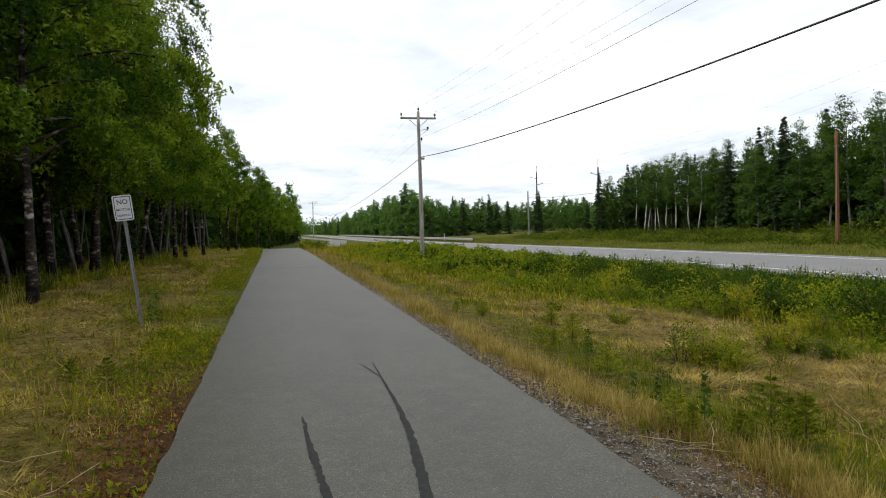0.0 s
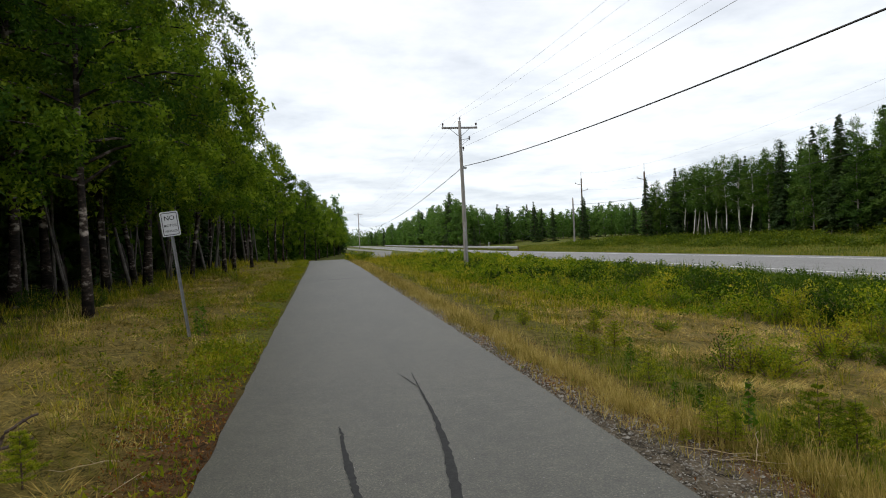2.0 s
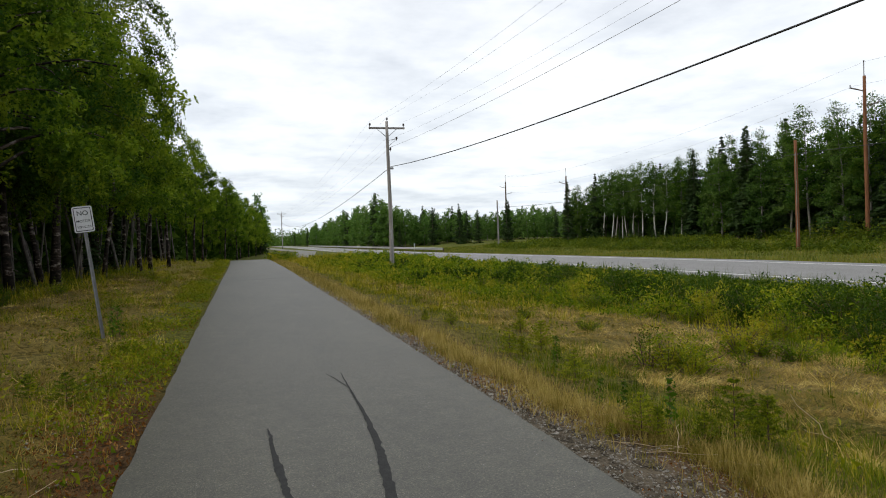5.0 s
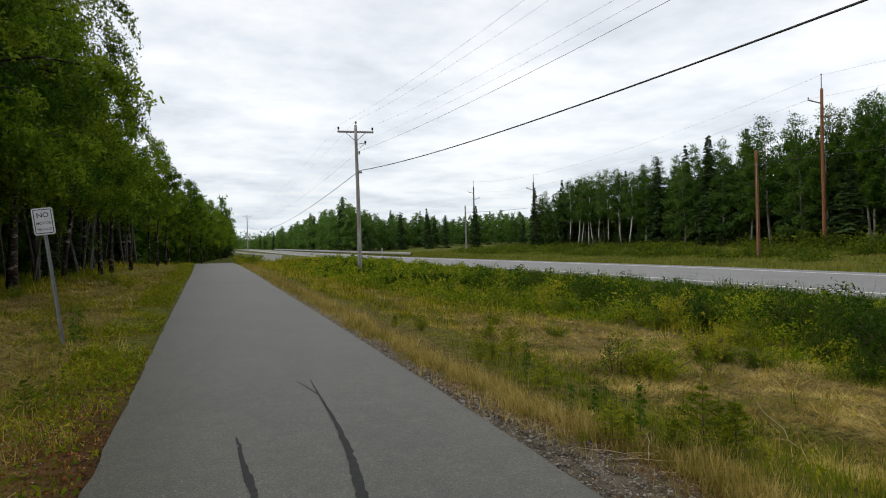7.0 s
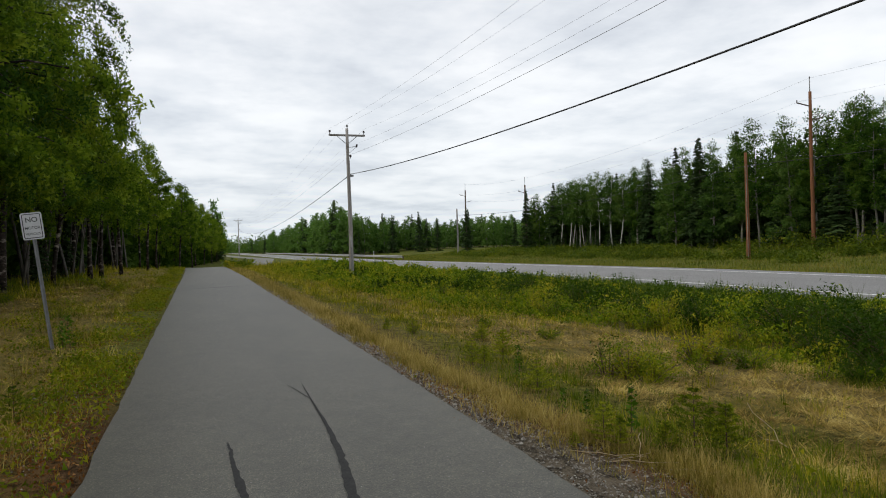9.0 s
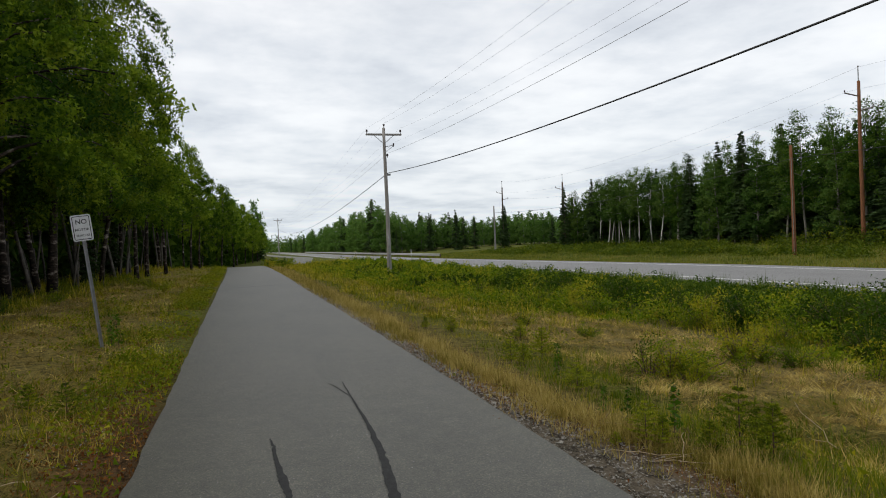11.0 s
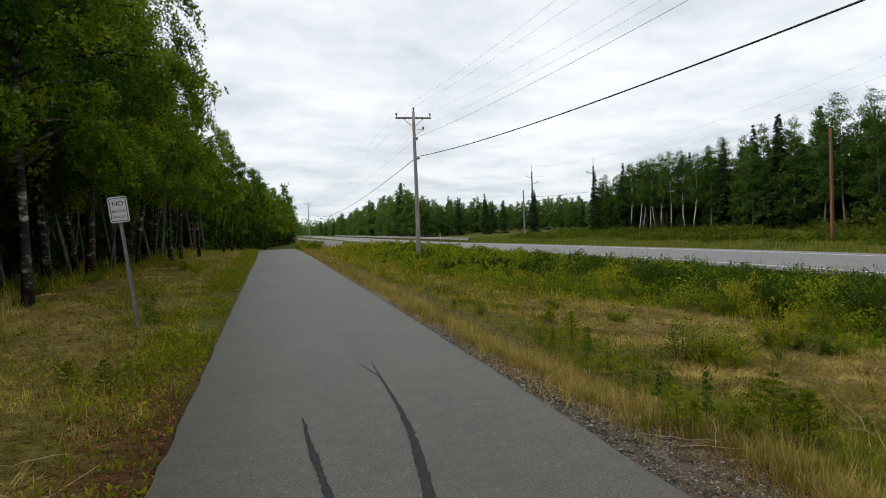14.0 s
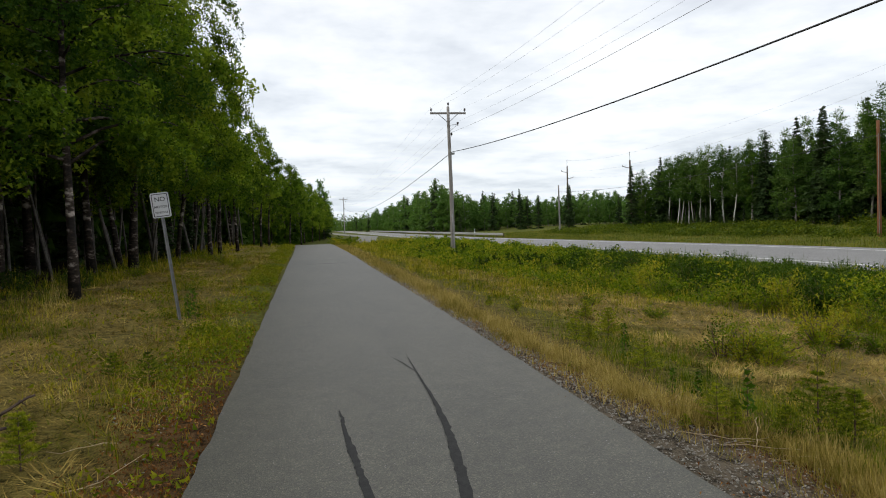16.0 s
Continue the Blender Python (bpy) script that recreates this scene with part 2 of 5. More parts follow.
DRY_BLADE = leafy("dry_grass", [(0.120, 0.120, 0.014), (0.205, 0.140, 0.034), (0.400, 0.290, 0.082), (0.580, 0.455, 0.155)], 0.2, 0.8, 0.9, 5.0, 1.2)
STRAW_BLADE = leafy("straw_grass", [(0.170, 0.150, 0.024), (0.320, 0.240, 0.070), (0.470, 0.360, 0.125), (0.600, 0.480, 0.190)], 0.25, 0.8, 0.9, 5.0)
LITTER = leafy("leaf_litter", [(0.085, 0.028, 0.007), (0.210, 0.084, 0.021), (0.430, 0.240, 0.080)], 0.05, 0.9, 0.9, 6.0)
WEED_LEAF = leafy("weed_leaf", [(0.066, 0.105, 0.004), (0.170, 0.195, 0.008), (0.330, 0.300, 0.016)], 0.3, 0.6, 0.9, 5.0)


def ground_material():
    """Soil, litter, gravel and low turf in strips along the path, with ragged borders; the wood's floor is darkened for
    shade.
    """
    m, n = material("ground_turf", 0.95)
    n.bsdf.inputs["Specular IOR Level"].default_value = 0.05
    p = n.spot.outputs["Position"]
    s = n.add("ShaderNodeSeparateXYZ", None, Vector=p)
    n1 = n.noise(p, 0.9, 5.0, 0.6)
    n2 = n.noise(p, 9.0, 4.0, 0.65)
    n3 = n.noise(n.add("ShaderNodeVectorMath", {"operation": "MULTIPLY"}, i0=p, i1=(1.0, 0.35, 1.0)).outputs[0], 70.0, 4.0, 0.7)
    out_ = n.add("ShaderNodeMapRange", None, Value=s.outputs[1], i1=4.4, i2=6.0, i3=0.0, i4=0.40).outputs[0]
    turn_ = n.add("ShaderNodeMapRange", None, Value=s.outputs[1], i1=6.0, i2=24.0, i3=0.0, i4=0.38).outputs[0]
    right_ = n.maths("MULTIPLY", n.maths("ADD", out_, turn_), n.maths("GREATER_THAN", s.outputs[0], 0.7))
    wild = n.add("ShaderNodeMapRange", None, Value=n.maths("ABSOLUTE", n.maths("SUBTRACT", s.outputs[0], 0.6)), i1=1.6, i2=4.0, i3=0.35, i4=1.6).outputs[0]
    x = n.maths("ADD", n.maths("ADD", s.outputs[0], right_), n.maths("MULTIPLY", n.maths("SUBTRACT", n1, 0.5), wild))
    x = n.maths("ADD", x, n.maths("MULTIPLY", n.maths("SUBTRACT", n2, 0.5), 0.4))

    def strips(cols):
        return n.ramp(n.maths("DIVIDE", n.maths("ADD", x, 20.0), 60.0), [((q + 20.0) / 60.0, c) for q, c in cols])

    # Soil tones lowered to stand for shade between blades, near black under the wood.
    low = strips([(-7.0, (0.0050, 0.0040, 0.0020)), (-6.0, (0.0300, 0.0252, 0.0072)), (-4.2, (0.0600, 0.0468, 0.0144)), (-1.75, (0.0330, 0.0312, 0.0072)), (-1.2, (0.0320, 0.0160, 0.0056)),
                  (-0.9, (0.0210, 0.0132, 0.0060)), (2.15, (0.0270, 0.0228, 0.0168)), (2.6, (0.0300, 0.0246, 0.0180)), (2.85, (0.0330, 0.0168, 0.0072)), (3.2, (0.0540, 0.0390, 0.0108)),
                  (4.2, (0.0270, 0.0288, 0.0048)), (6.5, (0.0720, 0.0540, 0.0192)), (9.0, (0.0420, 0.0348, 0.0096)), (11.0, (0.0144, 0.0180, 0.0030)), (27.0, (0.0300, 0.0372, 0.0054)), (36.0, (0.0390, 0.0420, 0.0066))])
    # First stop, the wood's floor, also has shade put into its colour.
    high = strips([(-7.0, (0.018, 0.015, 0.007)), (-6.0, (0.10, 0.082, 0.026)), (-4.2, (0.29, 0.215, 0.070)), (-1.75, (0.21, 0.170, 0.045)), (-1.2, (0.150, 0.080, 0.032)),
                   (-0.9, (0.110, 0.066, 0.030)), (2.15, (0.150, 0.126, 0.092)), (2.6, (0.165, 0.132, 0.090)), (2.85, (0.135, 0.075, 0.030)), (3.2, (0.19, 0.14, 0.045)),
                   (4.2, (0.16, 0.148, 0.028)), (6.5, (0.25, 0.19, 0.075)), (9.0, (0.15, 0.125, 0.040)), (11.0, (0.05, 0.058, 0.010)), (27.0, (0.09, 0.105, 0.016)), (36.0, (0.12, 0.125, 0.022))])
    grown = n.add("ShaderNodeMapRange", None, Value=n.maths("ADD", s.outputs[1], n.maths("MULTIPLY", n1, 3.0)), i1=8.0, i2=11.0, i3=0.0, i4=1.0).outputs[0]
    grown = n.maths("MULTIPLY", grown, n.maths("MULTIPLY", n.maths("LESS_THAN", s.outputs[0], 0.6), n.maths("GREATER_THAN", x, -1.9)))
    low, high = n.mix(grown, low, (0.040, 0.042, 0.008)), n.mix(grown, high, (0.150, 0.150, 0.028))
    beyond = n.maths("MULTIPLY", n.maths("SUBTRACT", s.outputs[1], 55.0), 0.25)
    beyond = n.add("ShaderNodeClamp", None, Value=beyond).outputs[0]
    low, high = n.mix(beyond, low, (0.045, 0.055, 0.009)), n.mix(beyond, high, (0.10, 0.11, 0.020))
    f = n.ramp(n.maths("ADD", n.maths("MULTIPLY", n2, 0.5), n.maths("MULTIPLY", n3, 0.5)), [(0.40, (0, 0, 0)), (0.60, (1.25, 1.25, 1.25))])
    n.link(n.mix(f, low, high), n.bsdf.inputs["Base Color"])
    bump(n, n.maths("ADD", n2, n3), 0.8, 0.03)
    return m


GROUND = ground_material()


# ---- mesh helpers ----
def mesh_of(name, verts, faces, mat, smooth=False):
    me = bpy.data.meshes.new(name)
    me.from_pydata([tuple(map(float, v)) for v in verts], [], [tuple(map(int, f)) for f in faces])
    me.materials.append(mat)
    if smooth:
        me.polygons.foreach_set("use_smooth", np.ones(len(me.polygons), bool))
    return me


def poly_mesh(name, corners, mat):
    """A mesh of many loose polygons, all with the same number of corners: corners is (count, corners, 3)."""
    count, k = corners.shape[:2]
    me = bpy.data.meshes.new(name)
    me.vertices.add(count * k)
    me.vertices.foreach_set("co", corners.astype(np.float32).ravel())
    me.loops.add(count * k)
    me.loops.foreach_set("vertex_index", np.arange(count * k, dtype=np.int32))
    me.polygons.add(count)
    me.polygons.foreach_set("loop_start", np.arange(0, count * k, k, dtype=np.int32))
    me.materials.append(mat)
    me.update(calc_edges=True)
    return me


def put_part(name, me, parent=None, label=""):
    ob = new(name, me)
    ob.parent = parent
    return tagged(ob, label)


def part(name, bm, mat, parent=None, label="", smooth=False):
    me = bpy.data.meshes.new(name)
    bm.to_mesh(me)
    bm.free()
    me.materials.append(mat)
    if smooth:
        me.polygons.foreach_set("use_smooth", np.ones(len(me.polygons), bool))
    return put_part(name, me, parent, label)


def thing(name, label, category, at=(0, 0, 0), group="", m=None):
    ob = new(name)
    ob.empty_display_size = 0.2
    ob.matrix_world = m or Matrix.Translation(at)
    return tagged(ob, label, category, group)


def tube(points, radii, sides=6, cap=True):
    """Vertices and faces of a tapered tube along points."""
    pts = np.array(points, float)
    t = np.gradient(pts, axis=0)
    t /= np.linalg.norm(t, axis=1, keepdims=True) + 1e-9
    ref = np.where(np.abs(t[:, 2:3]) > 0.9, [[1.0, 0, 0]], [[0, 0, 1.0]])
    u = np.cross(t, ref)
    u /= np.linalg.norm(u, axis=1, keepdims=True) + 1e-9
    v = np.cross(t, u)
    ang = np.arange(sides) * 2 * math.pi / sides
    ring = u[:, None] * np.cos(ang)[None, :, None] + v[:, None] * np.sin(ang)[None, :, None]
    verts = (pts[:, None] + ring * np.array(radii)[:, None, None]).reshape(-1, 3)
    faces = []
    for i in range(len(pts) - 1):
        for j in range(sides):
            k = (j + 1) % sides
            faces.append((i * sides + j, i * sides + k, (i + 1) * sides + k, (i + 1) * sides + j))
    if cap:
        faces.append(tuple(range(sides))[::-1])
        faces.append(tuple((len(pts) - 1) * sides + j for j in range(sides)))
    return verts, faces


class Joined:
    """Collects tubes and other pieces into one mesh."""

    def __init__(self):
        self.v, self.f, self.n = [], [], 0

    def add(self, vf):
        v, f = vf
        self.v.append(np.array(v, float))
        self.f += [tuple(i + self.n for i in q) for q in f]
        self.n += len(v)

    def mesh(self, name, mat, smooth=True):
        return mesh_of(name, np.concatenate(self.v), self.f, mat, smooth)


def box(bm, lo, hi):
    made = bmesh.ops.create_cube(bm, size=1.0)["verts"]
    size = Vector(hi) - Vector(lo)
    for v in made:
        v.co = Vector(lo) + Vector(((v.co.x + 0.5) * size.x, (v.co.y + 0.5) * size.y, (v.co.z + 0.5) * size.z))
    return made


def leaves(rng, centres, size, spread=0.5, tall=1.5, hang=0.0):
    """Loose rhombic leaves round centres; hang > 0 lets the tips point down."""
    c = np.array(centres, float)
    k = len(c)
    along = rng.normal(size=(k, 3))
    along[:, 2] = along[:, 2] * (1 - hang) - hang * 1.5
    along /= np.linalg.norm(along, axis=1, keepdims=True)
    across = np.cross(along, rng.normal(size=(k, 3)))
    across /= np.linalg.norm(across, axis=1, keepdims=True)
    s = (size * (1 + spread * rng.uniform(-1, 1, k)))[:, None]
    a, b = along * s * tall * 0.5, across * s * 0.5
    return np.stack([c - a * 0.9 + b * 0.75, c + a, c - a * 0.5 - b * 0.85], 1)


# ---- the lie of the land ----
def path_middle(y):
    return np.interp(y, [-60, 5, 24, 35, 48, 56, 62, 70, 85, 110, 165, 260, 400], [0.65, 0.63, 0.33, 0.22, -0.02, -0.3, 0.4, 2.8, 6.0, 8.6, 6.4, 4.5, 3.0])


def path_half(y):
    return np.interp(y, [0, 4, 20, 60], [1.50, 1.485, 1.39, 1.38])


def path_height(y):
    y = np.asarray(y, float)
    climb = 0.38 * (1 - np.exp(-np.maximum(y - 4, 0) / 20))
    return np.interp(y, [0, 54, 58, 66, 75, 110, 3000], [1, 1, 0.7, -1.2, -0.9, 0.2, 0]) * climb


def road_height(y):
    return -0.2 - np.interp(y, [30, 100, 3000], [0.0, 0.35, 0.35])


def land(x, y):
    """Height of the ground."""
    x, y = np.asarray(x, float), np.asarray(y, float)
    d = x - path_middle(y)
    hp, hr = path_height(y), road_height(y)
    left = hp + np.interp(-d, [1.5, 3.0, 8.0, 30.0], [-0.02, 0.06, 0.16, 0.3])
    edge = path_middle(y) + 1.6
    ditch = np.interp(y, [-30, 50, 75], [1.0, 1.0, 0.5])
    sx = [9.0, 13.2, 15.0, 26.0, 31.0, 45.0, 58.0, 100.0]
    prof = [hp * 0 - 0.42 * ditch, hp * 0 - 0.36 * ditch, hr - 0.03, hr - 0.03, hr * 0 - 0.75, hr * 0 - 0.5, hr * 0 + 0.15, hr * 0 + 0.5]
    right = np.where(x < 9.0, hp - 0.02 + (prof[0] - hp) * np.clip((x - edge) / np.maximum(9.0 - edge, 0.2), 0, 1), 0.0)
    for i in range(7):
        f = np.clip((x - sx[i]) / (sx[i + 1] - sx[i]), 0, 1)
        right = np.where((x >= sx[i]) & (x < sx[i + 1]), prof[i] + (prof[i + 1] - prof[i]) * f, right)
    right = np.where(x >= 100.0, 0.5, right)
    z = np.where(d < 0, left, right)
    z = np.where(np.abs(d) < 1.75, hp - 0.02, z)
    lumps = 0.035 * np.sin(x * 2.3 + 1.7 * np.sin(y * 0.9)) * np.sin(y * 1.7 + x * 0.6)
    calm = np.clip((np.abs(d) - 1.7) / 1.0, 0, 1) * np.where((x > 14.5) & (x < 26.5), 0.0, 1.0)
    return z + lumps * calm


def spread_axis(knots):
    out = []
    for a, b, step in knots:
        out += list(np.arange(a, b, step))
    return np.array(out + [knots[-1][1]])


gx = spread_axis([(-3000, -300, 450), (-300, -60, 40), (-60, -12, 4), (-12, 16, 0.32), (16, 34, 1.5), (34, 110, 4), (110, 350, 40), (350, 3050, 450)])
gy = spread_axis([(-3000, -200, 400), (-200, -10, 10), (-10, 0, 1.0), (0, 30, 0.36), (30, 80, 0.8), (80, 220, 4), (220, 620, 40), (620, 3020, 400)])
GX, GY = np.meshgrid(gx, gy)
GZ = land(GX, GY)
nx, ny = len(gx), len(gy)
idx = np.arange(nx * ny).reshape(ny, nx)
quads = np.stack([idx[:-1, :-1], idx[:-1, 1:], idx[1:, 1:], idx[1:, :-1]], -1).reshape(-1, 4)
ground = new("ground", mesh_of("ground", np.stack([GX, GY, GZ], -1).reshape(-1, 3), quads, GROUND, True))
tagged(ground, "uneven grassy verge soil with gravel and leaf litter strips", "ground", kind="structure")


def ribbon(name, ys, x0, x1, z0, thick, mat, wobble=0.0, seed=0):
    """A slab that follows y, with its own side faces and slightly ragged edges."""
    rng = np.random.default_rng(seed)
    w = rng.normal(size=(2, len(ys))) * wobble
    a = np.stack([x0 + w[0], ys, z0], 1)
    b = np.stack([x1 + w[1], ys, z0], 1)
    drop = np.array([0, 0, thick])
    verts = np.concatenate([a, b, a - drop, b - drop])
    k = len(ys)
    faces = []
    for i in range(k - 1):
        faces += [(i, k + i, k + i + 1, i + 1), (2 * k + i, i, i + 1, 2 * k + i + 1), (k + i, 3 * k + i, 3 * k + i + 1, k + i + 1)]
    return mesh_of(name, verts, faces, mat)


py = np.concatenate([np.arange(-30, 60, 0.3), np.arange(60, 240, 2.0)])
path = new("path", ribbon("path", py, path_middle(py) - path_half(py), path_middle(py) + path_half(py), path_height(py) + 0.012, 0.06, PATH_ASPHALT, 0.008, 3))
tagged(path, "worn grey asphalt cycle path with tarred cracks", "path", kind="structure")

ry = np.concatenate([np.arange(-120, 120, 2.0), np.arange(120, 1500, 20.0)])
road = new("road", ribbon("road", ry, ry * 0 + 15.6, ry * 0 + 25.2, road_height(ry) + 0.02, 0.12, ROAD_ASPHALT, 0.0, 4))
tagged(road, "pale grey two-lane asphalt highway", "road", kind="structure")
for nm, x0, x1, mat, lab in (("edge_line", 17.0, 17.13, LINE_PAINT, "white painted edge line"), ("edge_line", 23.7, 23.83, LINE_PAINT, "white painted edge line")):
    put_part(nm, ribbon(nm, ry, ry * 0 + x0, ry * 0 + x1, road_height(ry) + 0.026, 0.004, mat), road, lab)


def tar_line(points, widths, seed):
    """A poured seam of tar: a ragged ribbon just proud of the asphalt."""
    rng = np.random.default_rng(seed)
    pts = np.array(points, float)
    s = np.linspace(0, len(pts) - 1, (len(pts) - 1) * 9 + 1)
    x = np.interp(s, range(len(pts)), pts[:, 0]) + rng.normal(size=len(s)) * 0.003
    y = np.interp(s, range(len(pts)), pts[:, 1])
    w = np.interp(s, range(len(pts)), widths) * (1 + 0.12 * rng.normal(size=len(s))).clip(0.5, 1.5) * 0.5
    z = path_height(y) + 0.016
    verts = np.concatenate([np.stack([x - w, y, z], 1), np.stack([x + w, y, z], 1)])
    k = len(s)
    return mesh_of("tarred_crack", verts, [(i, k + i, k + i + 1, i + 1) for i in range(k - 1)], TAR)


put_part("tarred_crack", tar_line([(0.925, 7.5), (0.915, 6.61), (0.91, 5.77), (0.885, 5.12), (0.84, 4.56), (0.79, 4.06), (0.70, 3.4), (0.55, 2.2)], [0.008, 0.018, 0.034, 0.052, 0.066, 0.07, 0.075, 0.08], 1), path, "black tar seam")
put_part("tarred_crack", tar_line([(0.77, 7.5), (0.83, 7.25), (0.91, 6.8)], [0.006, 0.012, 0.010], 2), path, "black tar seam")
put_part("tarred_crack", tar_line([(0.10, 5.62), (0.115, 5.4), (0.122, 5.04), (0.15, 4.62), (0.175, 4.3), (0.2, 3.93), (0.24, 2.6)], [0.008, 0.028, 0.032, 0.058, 0.045, 0.058, 0.06], 3), path, "black tar seam")
seam_x = np.linspace(-0.75, 1.55, 24)
seam_y = 25.25 + 0.25 * (seam_x + 0.3) + 0.06 * np.sin(seam_x * 9)
sz = path_height(seam_y) + 0.016
put_part("pavement_joint", mesh_of("pavement_joint", np.concatenate([np.stack([seam_x, seam_y - 0.08 * np.sin((seam_x + 0.75) * 1.36), sz], 1), np.stack([seam_x, seam_y + 0.08 * np.sin((seam_x + 0.75) * 1.36), sz], 1)]), [(i, i + 1, 25 + i, 24 + i) for i in range(23)], SEAM), path, "dark transverse joint")


# ---- poles and lines ----
def pole_shaft(height, r0, r1, mat, parent, sides=12, label=""):
    zs = np.linspace(-0.4, height, 9)
    pts = np.stack([0.02 * np.sin(zs * 0.5), 0 * zs, zs], 1)
    me = mesh_of("shaft", *tube(pts, np.interp(zs, [-0.4, height], [r0, r1]), sides), mat, True)
    return put_part("shaft", me, parent, label)


def insulator(at, parent, side=0):
    rings = [(-0.10, 0.02), (0.0, 0.022), (0.01, 0.06), (0.05, 0.075), (0.07, 0.04), (0.09, 0.065), (0.13, 0.06), (0.15, 0.02)]
    pts = [(at[0], at[1], at[2] + z) for z, r in rings]
    return put_part("insulator", mesh_of("insulator", *tube(pts, [r for z, r in rings], 10), PORCELAIN, True), parent, "dark porcelain insulator")


def bar(name, a, b, r, mat, parent, sides=6, label=""):
    return put_part(name, mesh_of(name, *tube([a, ((np.array(a) + np.array(b)) / 2).tolist(), b], [r, r, r], sides), mat), parent, label)


def crossarm_pole(at, height, m_rot=0.0):
    ob = thing("utility_pole", "slim weathered grey wooden utility pole with one crossarm", "utility pole", m=pose(*at, 0, 0, m_rot), group="roadside utility poles")
    pole_shaft(height, 0.15, 0.09, GREY_WOOD, ob)
    bm = bmesh.new()
    box(bm, (-1.15, 0.09, height - 0.46), (1.15, 0.19, height - 0.34))
    bmesh.ops.bevel(bm, geom=bm.edges[:], offset=0.012, segments=1, affect="EDGES")
    part("crossarm", bm, GREY_WOOD, ob)
    for s in (-1, 1):
        bar("brace", (s * 0.62, 0.14, height - 0.46), (0, 0.12, height - 1.0), 0.018, STEEL, ob, label="flat steel brace")
        insulator((s * 1.08, 0.14, height - 0.24), ob)
    insulator((0, 0, height + 0.10), ob)
    bar("bracket", (0.0, 0.1, height - 1.18), (0.62, 0.1, height - 1.08), 0.018, STEEL, ob)
    bar("bracket", (0.06, 0.1, height - 1.55), (0.58, 0.1, height - 1.12), 0.014, STEEL, ob)
    insulator((0.60, 0.1, height - 1.1), ob)
    insulator((0.16, 0.0, height - 1.78), ob)
    bm = bmesh.new()
    box(bm, (0.05, -0.08, height - 3.02), (0.30, 0.08, height - 2.9))
    part("cable_clamp", bm, STEEL, ob)
    zs = np.linspace(0.05, 2.6, 4)
    put_part("cable_guard", mesh_of("cable_guard", *tube([(0.0, -0.15, z) for z in zs], [0.045] * 4, 8), STEEL, True), ob, "pale steel cable guard")
    return ob


POLE_X, POLE_Y = 8.53, 42.0
base_z = float(land(POLE_X, POLE_Y))
POLE_H = 9.0 - base_z
crossarm_pole((POLE_X, POLE_Y, base_z), POLE_H)
crossarm_pole((8.5, 199.0, 0.0), 10.4)


def wire_points(a, b, sag, k=40):
    s = np.linspace(0, 1, k)
    p = np.array(a)[None] * (1 - s[:, None]) + np.array(b)[None] * s[:, None]
    p[:, 2] -= 4 * sag * s * (1 - s)
    return p


def line_span(name, a, b, sag, r, mat, label, group):
    me = mesh_of(name, *tube(wire_points(a, b, sag), [r] * 40, 5), mat, True)
    return tagged(new(name, me), label, "cable", group)


def sag_through(a, b, y, z):
    s = (y - a[1]) / (b[1] - a[1])
    return (a[2] + (b[2] - a[2]) * s - z) / (4 * s * (1 - s))


top = 9.0
NEXT_Y = -34.0
for dx, dz, r, mat, y, z, lab in ((1.08, 0.0, 0.0032, WIRE, 14.3, 7.47, "thin bare overhead power conductor"), (0.0, 0.28, 0.0032, WIRE, 15.9, 7.86, "thin bare overhead power conductor"),
                                  (-1.08, 0.0, 0.0032, WIRE, 15.3, 7.52, "thin bare overhead power conductor"), (0.62, -0.92, 0.0032, WIRE, 12.6, 6.82, "thin bare overhead power conductor"),
                                  (0.18, -1.62, 0.0065, WIRE, 11.2, 6.24, "twisted overhead neutral cable"), (0.15, -2.85, 0.021, CABLE, 8.0, 4.765, "thick black overhead telephone cable")):
    a = (POLE_X + dx, POLE_Y, top + dz)
    b = (POLE_X + dx, NEXT_Y, top + dz)
    line_span("overhead_cable", a, b, sag_through(a, b, y, z), r, mat, lab, "roadside power lines")
    far = (8.5 + dx, 199.0, 10.2 + dz)
    line_span("overhead_cable", a, far, 1.6 if r < 0.02 else 2.2, r, mat, lab, "roadside power lines")
tagged(crossarm_pole((POLE_X, NEXT_Y, float(land(POLE_X, NEXT_Y))), 9.2), "slim weathered grey wooden utility pole on the verge")


def tall_pole(at, height, mat, label, lean=0.0, arms=True, r0=0.2):
    ob = thing("power_pole", label, "utility pole", m=pose(*at, 0, lean, -22), group="poles across the highway")
    pole_shaft(height, r0, r0 * 0.68, mat, ob)
    if arms:
        bar("top_pin", (0, 0, height), (0, 0, height + 1.35), 0.045, STEEL, ob)
        bar("bracket", (-0.1, 0, height - 1.4), (-1.3, 0, height - 1.05), 0.06, DARK_WOOD, ob)
        bar("bracket", (0.1, 0, height - 2.8), (1.3, 0, height - 2.5), 0.06, DARK_WOOD, ob)
        insulator((-1.25, 0, height - 0.95), ob)
        insulator((1.25, 0, height - 2.4), ob)
        insulator((0, 0, height + 1.3), ob)
    return ob


def stub_pole(at, height, mat, label, lean=0.0):
    ob = thing("telephone_pole", label, "utility pole", m=pose(*at, 0, lean, 0), group="poles across the highway")
    pole_shaft(height, 0.17, 0.12, mat, ob)
    bar("clamp", (-0.16, 0, height - 1.2), (0.16, 0, height - 1.2), 0.05, STEEL, ob)
    bar("ground_wire", (-0.13, -0.12, 0.2), (-0.11, -0.10, height - 1.0), 0.02, STEEL, ob)
    return ob


